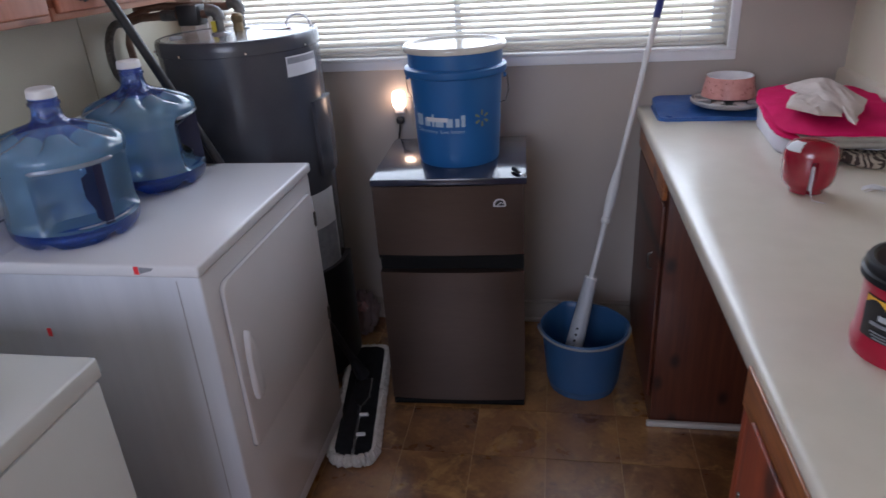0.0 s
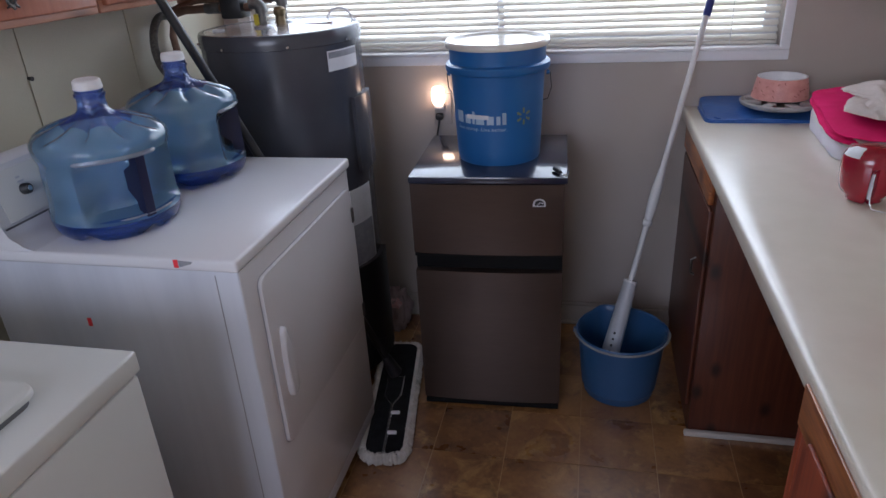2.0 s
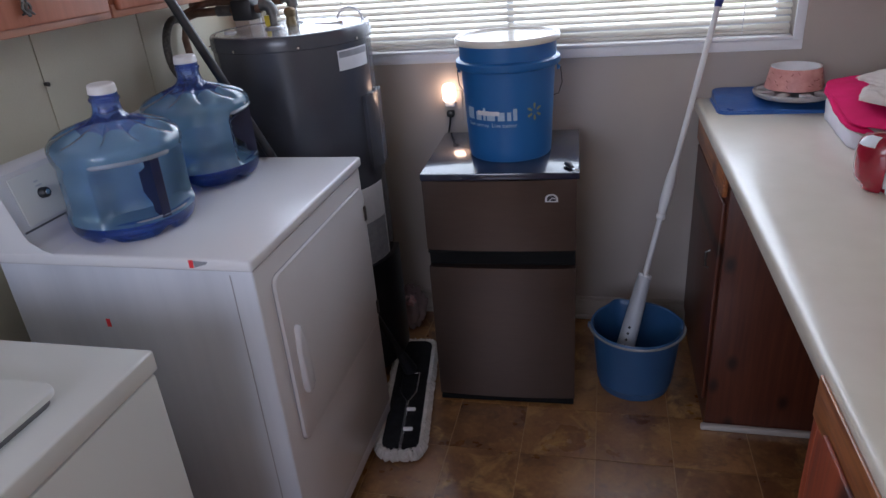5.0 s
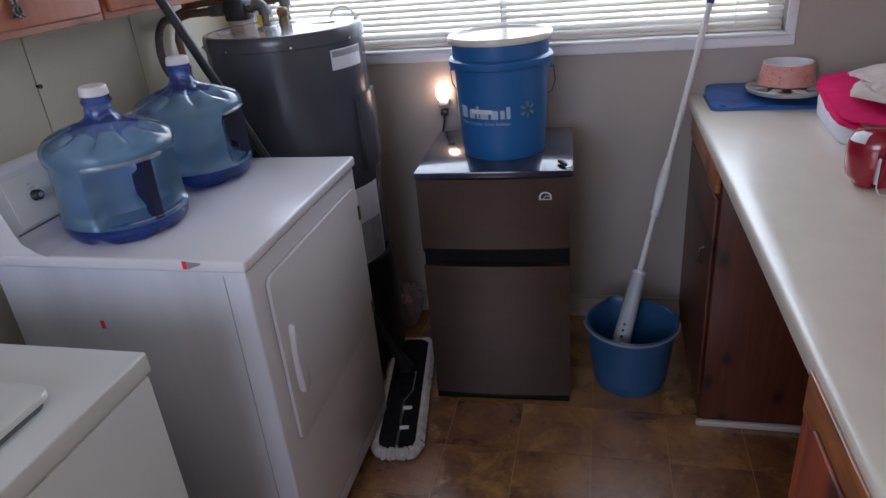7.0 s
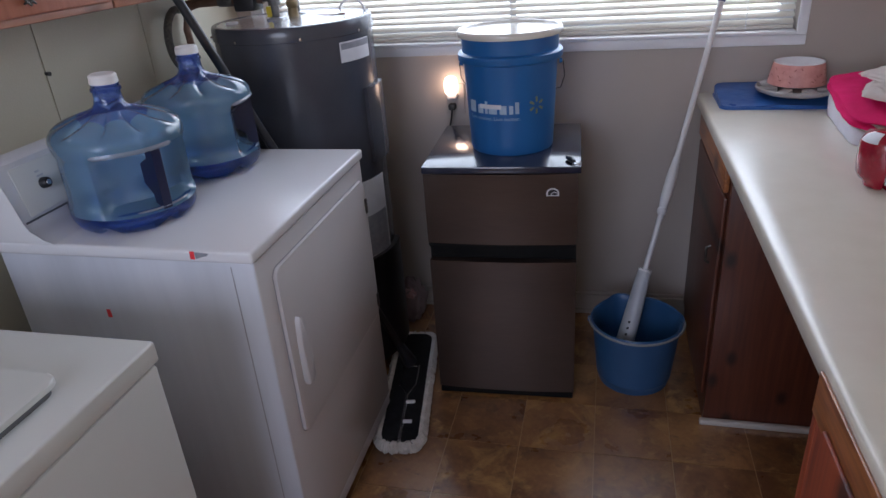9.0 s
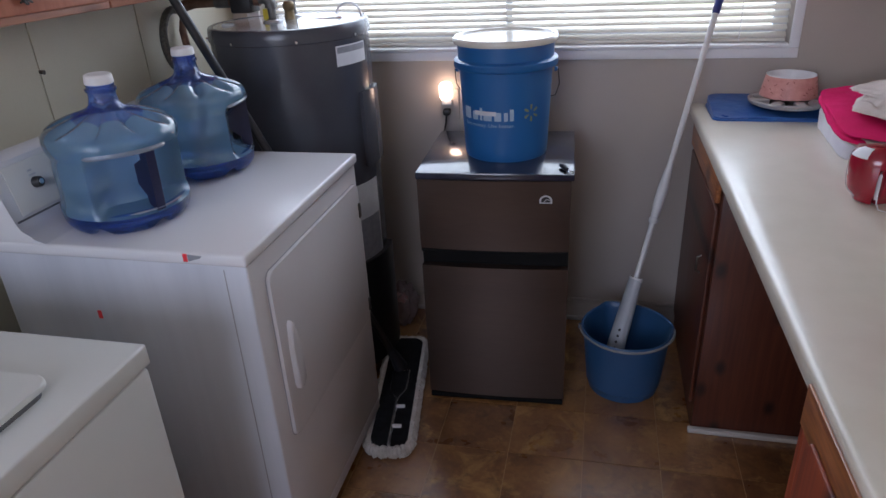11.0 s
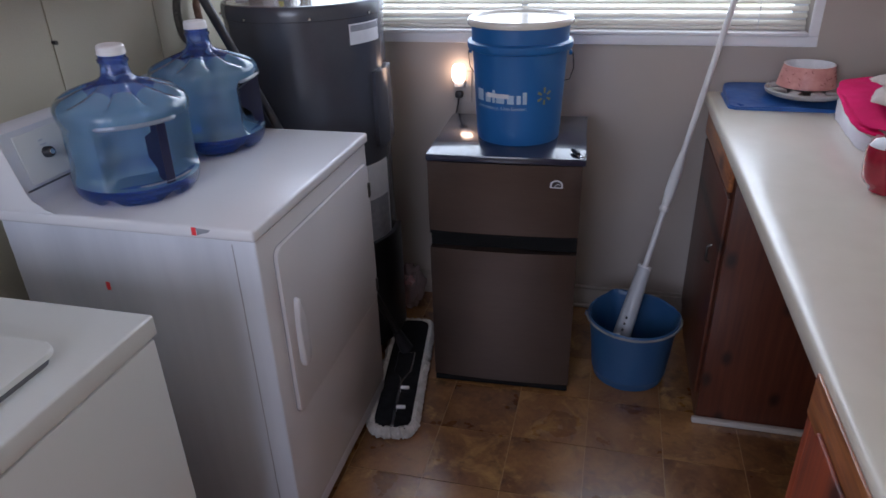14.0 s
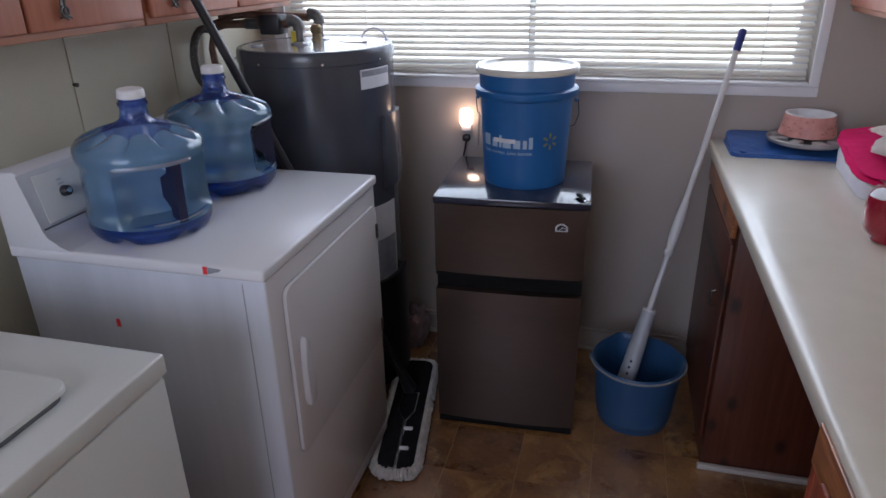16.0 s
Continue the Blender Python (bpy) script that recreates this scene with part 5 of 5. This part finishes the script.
part("upper_fold", sheet([(1.442, 2.735, 1.030), (1.508, 2.790, 1.034), (1.572, 2.765, 1.036), (1.612, 2.585, 1.022)], [(1.452, 2.668, 1.030), (1.490, 2.525, 1.032), (1.518, 2.490, 1.020), (1.508, 2.372, 1.000)], 0.014, 11, 0.007), M_BEIGECLOTH, wc)
solid("pot_holder", placed(cushion(0.205, 0.125, 0.028, seed=33, rough=0.008, p=2.6, side=0.8), 1.608, 2.420, CT, 6), M_ZEBRA, "zebra-print padded cloth pouch on the counter", "pot holder", (1.608, 2.420, CT))

# red dispenser with a white thread
RX, RY = 1.354, 2.196
red = thing("thread_dispenser", (RX, RY, CT), "glossy red plastic dispenser with white thread hanging out", "dispenser", turn=-18)


def slit(a, r, z):
    """A barrel wider than deep, with an upright slot in its front."""
    d = math.atan2(math.sin(a + radians(78)), math.cos(a + radians(78)))
    q = r * (1 - 0.16 * math.sin(a) ** 2)
    if z < 0.085 and r > 0.02:
        q -= 0.022 * max(0.0, 1 - (abs(d) / 0.13) ** 4) * min(1.0, (0.085 - z) / 0.012)
    return q


red_profile = [(0, 0.0), (0.030, 0.0), (0.036, 0.004), (0.039, 0.014), (0.049, 0.022), (0.055, 0.034), (0.0575, 0.054), (0.058, 0.072), (0.058, 0.086), (0.0565, 0.100), (0.052, 0.111), (0.044, 0.119), (0.030, 0.124), (0.015, 0.126), (0, 0.126)]
part("shell", L(red_profile, 144, shape=slit), M_REDPLASTIC, red, local=True)
bm = bmesh.new()
patch = []
for i in range(13):
    a = radians(-166 + 46 * i / 12)
    patch.append([bm.verts.new(((slit(a, r, z) + e) * math.cos(a), (slit(a, r, z) + e) * math.sin(a), z + e)) for r, z, e in ((0.0555, 0.105, 0.001), (0.052, 0.111, 0.0012), (0.044, 0.119, 0.0012), (0.032, 0.1235, 0.001), (0.032, 0.1235, -0.001), (0.0555, 0.105, -0.001))])
for a, b in zip(patch, patch[1:]):
    for k in range(6):
        bm.faces.new((a[k], a[(k + 1) % 6], b[(k + 1) % 6], b[k]))
bm.faces.new(patch[0])
bm.faces.new(patch[-1][::-1])
part("white_patch", bm, M_LABEL, red, "white glossy patch", local=True)
part("spool", T([(0.008, -0.030, 0.072), (0.008, -0.030, 0.014)], [0.005, 0.004], 10), M_WHITE, red, local=True)
part("thread", T([(0.010, -0.036, 0.050), (0.009, -0.045, 0.03), (0.010, -0.052, 0.012), (0.016, -0.060, 0.002), (0.030, -0.066, 0.002), (0.042, -0.070, 0.002)], 0.0013, 6), M_WHITE, red, "loose white thread", local=True)

# crumpled white ties
bm = bmesh.new()
rnd = random.Random(8)
for i in range(9):
    x, y = rnd.uniform(-0.02, 0.02), rnd.uniform(-0.012, 0.012)
    a = rnd.uniform(-0.6, 0.3)
    tube(bm, [(1.520 + x - 0.022 * math.cos(a), 2.205 + y - 0.022 * math.sin(a), CT + 0.002), (1.520 + x, 2.205 + y, CT + 0.004 + rnd.uniform(0, 0.010)), (1.520 + x + 0.024 * math.cos(a), 2.205 + y + 0.022 * math.sin(a), CT + 0.002)], 0.0016, 6)
solid("twist_ties", bm, M_WHITE, "small bunch of white plastic ties", "ties", (1.520, 2.205, CT))

# two silver handsets side by side
def handset(x, y, z, turn, label, keys, marks):
    ob = thing("remote_control", (x, y, z), label, "remote control", "handsets on the counter", turn=turn)
    bm = bmesh.new()
    prism(bm, rounded(0.0, 0.165, -0.024, 0.024, 0.012), 0.0, 0.014, bev=0.004)
    part("case", bm, M_SILVER, ob, local=True)
    bm = bmesh.new()
    prism(bm, rounded(0.008, 0.158, -0.019, 0.019, 0.008), 0.0141, 0.0165, bev=0.001)
    part("face_plate", bm, M_DULLGREY, ob, local=True)
    for i in range(7):
        for k in range(3):
            r = 0.0048 if (i + k) % 3 else 0.0030
            part("button", L([(0, 0.0), (r, 0.0), (r, 0.003), (r * 0.7, 0.0042), (0, 0.0044)], 10, (0.026 + 0.019 * i, -0.012 + 0.012 * k, 0.0165)), keys[(i * 2 + k) % len(keys)], ob, local=True)
    for u0, u1, v0, v1, m in marks:
        part("printed_patch", B(u0, u1, v0, v1, 0.0166, 0.0176, 0.0003), m, ob, local=True)
    return ob


M_SILVER = mat("silver_plastic", (0.34, 0.36, 0.36), (0.46, 0.48, 0.48), rough=0.28, metal=0.5, scale=20)
M_BLUEPRINT = mat("blue_print", (0.05, 0.07, 0.30), (0.10, 0.12, 0.42), rough=0.4, scale=60)
handset(1.530, 2.020, CT, 24, "silver-grey handset with rows of black buttons", (M_BLACK, M_BLACK, M_DULLGREY), ())
handset(1.535, 1.955, CT, 20, "silver handset with blue and red printed keys", (M_BLUEPRINT, M_DULLGREY, M_BLUEPRINT, M_REDTAPE), ((0.040, 0.075, -0.015, 0.006, M_BLUEPRINT), (0.016, 0.032, -0.012, 0.010, M_REDTAPE)))

# coffee canister
QX, QY, QR = 1.292, 1.532, 0.080
can = thing("coffee_canister", (QX, QY, CT), "red plastic coffee canister with black lid", "canister")


def oval(a, r, z):
    return r * (1 + 0.03 * math.cos(2 * (a - radians(30))))


part("body", L([(0, 0.004), (0.070, 0.002), (0.078, 0.0), (QR, 0.008), (QR + 0.001, 0.020), (QR - 0.003, 0.028), (QR - 0.003, 0.104), (QR, 0.112), (QR - 0.001, 0.118), (QR - 0.005, 0.121), (0.0, 0.121)], 64, (QX, QY, CT), oval), M_CANRED, can)
part("lid", L([(QR + 0.001, 0.116), (QR + 0.004, 0.118), (QR + 0.004, 0.127), (QR + 0.001, 0.130), (QR + 0.0015, 0.136), (QR - 0.002, 0.142), (QR - 0.008, 0.144), (QR - 0.012, 0.140), (0, 0.140)], 64, (QX, QY, CT), oval), M_LIDBLACK, can, "ribbed black snap lid")


def can_patch(a0, a1, z0, z1, t, n=8, top=None):
    bm = bmesh.new()
    cols = []
    for i in range(n + 1):
        d = a0 + (a1 - a0) * i / n
        a = radians(d)
        zt = top(i / n) if top else z1
        cols.append([bm.verts.new((QX + q * math.cos(a), QY + q * math.sin(a), CT + z)) for q, z in ((oval(a, QR - 0.003, 0), z0), (oval(a, QR - 0.003, 0) + t, z0), (oval(a, QR - 0.003, 0) + t, zt), (oval(a, QR - 0.003, 0), zt))])
    for a, b in zip(cols, cols[1:]):
        for k in range(4):
            bm.faces.new((a[k], a[(k + 1) % 4], b[(k + 1) % 4], b[k]))
    bm.faces.new(cols[0])
    bm.faces.new(cols[-1][::-1])
    return bm


clab = part("label", can_patch(-172, -112, 0.036, 0.100, 0.0012), M_BLACK, can, "black and yellow printed label")
part("yellow_band", can_patch(-171, -113, 0.080, 0.1, 0.0018, 12, lambda u: 0.098), mat("amber_print", (0.72, 0.33, 0.02), (0.85, 0.55, 0.06), rough=0.45, scale=20), clab)
part("dark_ridge", can_patch(-171.5, -112.5, 0.066, 0.1, 0.0024, 14, lambda u: 0.086 + 0.010 * abs(math.sin(u * 7.2))), M_BLACK, clab)
for a0, a1, z0, z1 in ((-152, -130, 0.069, 0.077), (-160, -123, 0.059, 0.0635), (-158, -126, 0.048, 0.0495), (-156, -128, 0.0435, 0.045), (-154, -130, 0.039, 0.0405)):
    part("print_bar", can_patch(a0, a1, z0, z1, 0.003, 6), M_LABELGREY if z0 < 0.069 else M_GREYPLASTIC, clab)
part("code_patch", can_patch(-84, -66, 0.036, 0.066, 0.0012, 5), M_LABEL, can, "white printed patch")
part("print_bar", can_patch(-84, -76, 0.070, 0.080, 0.0008, 5), M_GREYPLASTIC, can)
for k in range(6):
    part("code_bar", can_patch(-82.5 + 2.6 * k, -81.2 + 2.6 * k, 0.041, 0.065, 0.0018, 2), M_LABELGREY, can)
for k in range(3):
    part("print_bar", can_patch(-72, -58 + 2 * k, 0.084 - 0.006 * k, 0.087 - 0.006 * k, 0.0008, 5), M_PRINTPALE, can)
part("round_sticker", can_patch(-117, -110, 0.084, 0.094, 0.0034, 5, lambda u: 0.089 + 0.006 * math.sin(math.pi * min(1.0, max(0.0, u)))), M_LABEL, can, "small white round sticker")

# ---- floor tiles ----
TS, TX, TY = 0.2305, 0.300, 2.257
tile_meshes = {}
for i in range(-5, 8):
    for j in range(-15, 5):
        x0, x1 = max(TX + i * TS, XL), min(TX + (i + 1) * TS, XR)
        y0, y1 = max(TY + j * TS, YB), min(TY + (j + 1) * TS, YW)
        if x1 - x0 < 0.02 or y1 - y0 < 0.02:
            continue
        key = (round(x1 - x0, 4), round(y1 - y0, 4))
        if key not in tile_meshes:
            g, w, d = 0.0013, key[0], key[1]
            bm = bmesh.new()
            lo = [bm.verts.new((x, y, -0.0014)) for x, y in ((g, g), (w - g, g), (w - g, d - g), (g, d - g))]
            hi = [bm.verts.new((x, y, 0)) for x, y in ((g, g), (w - g, g), (w - g, d - g), (g, d - g))]
            bm.faces.new(hi)
            for k in range(4):
                bm.faces.new((lo[k], lo[(k + 1) % 4], hi[(k + 1) % 4], hi[k]))
            tile_meshes[key] = mesh_of("tile", bm, M_TILE)
        t = new("tile", tile_meshes[key])
        t.parent = floor
        t.location = (x0, y0, 0)
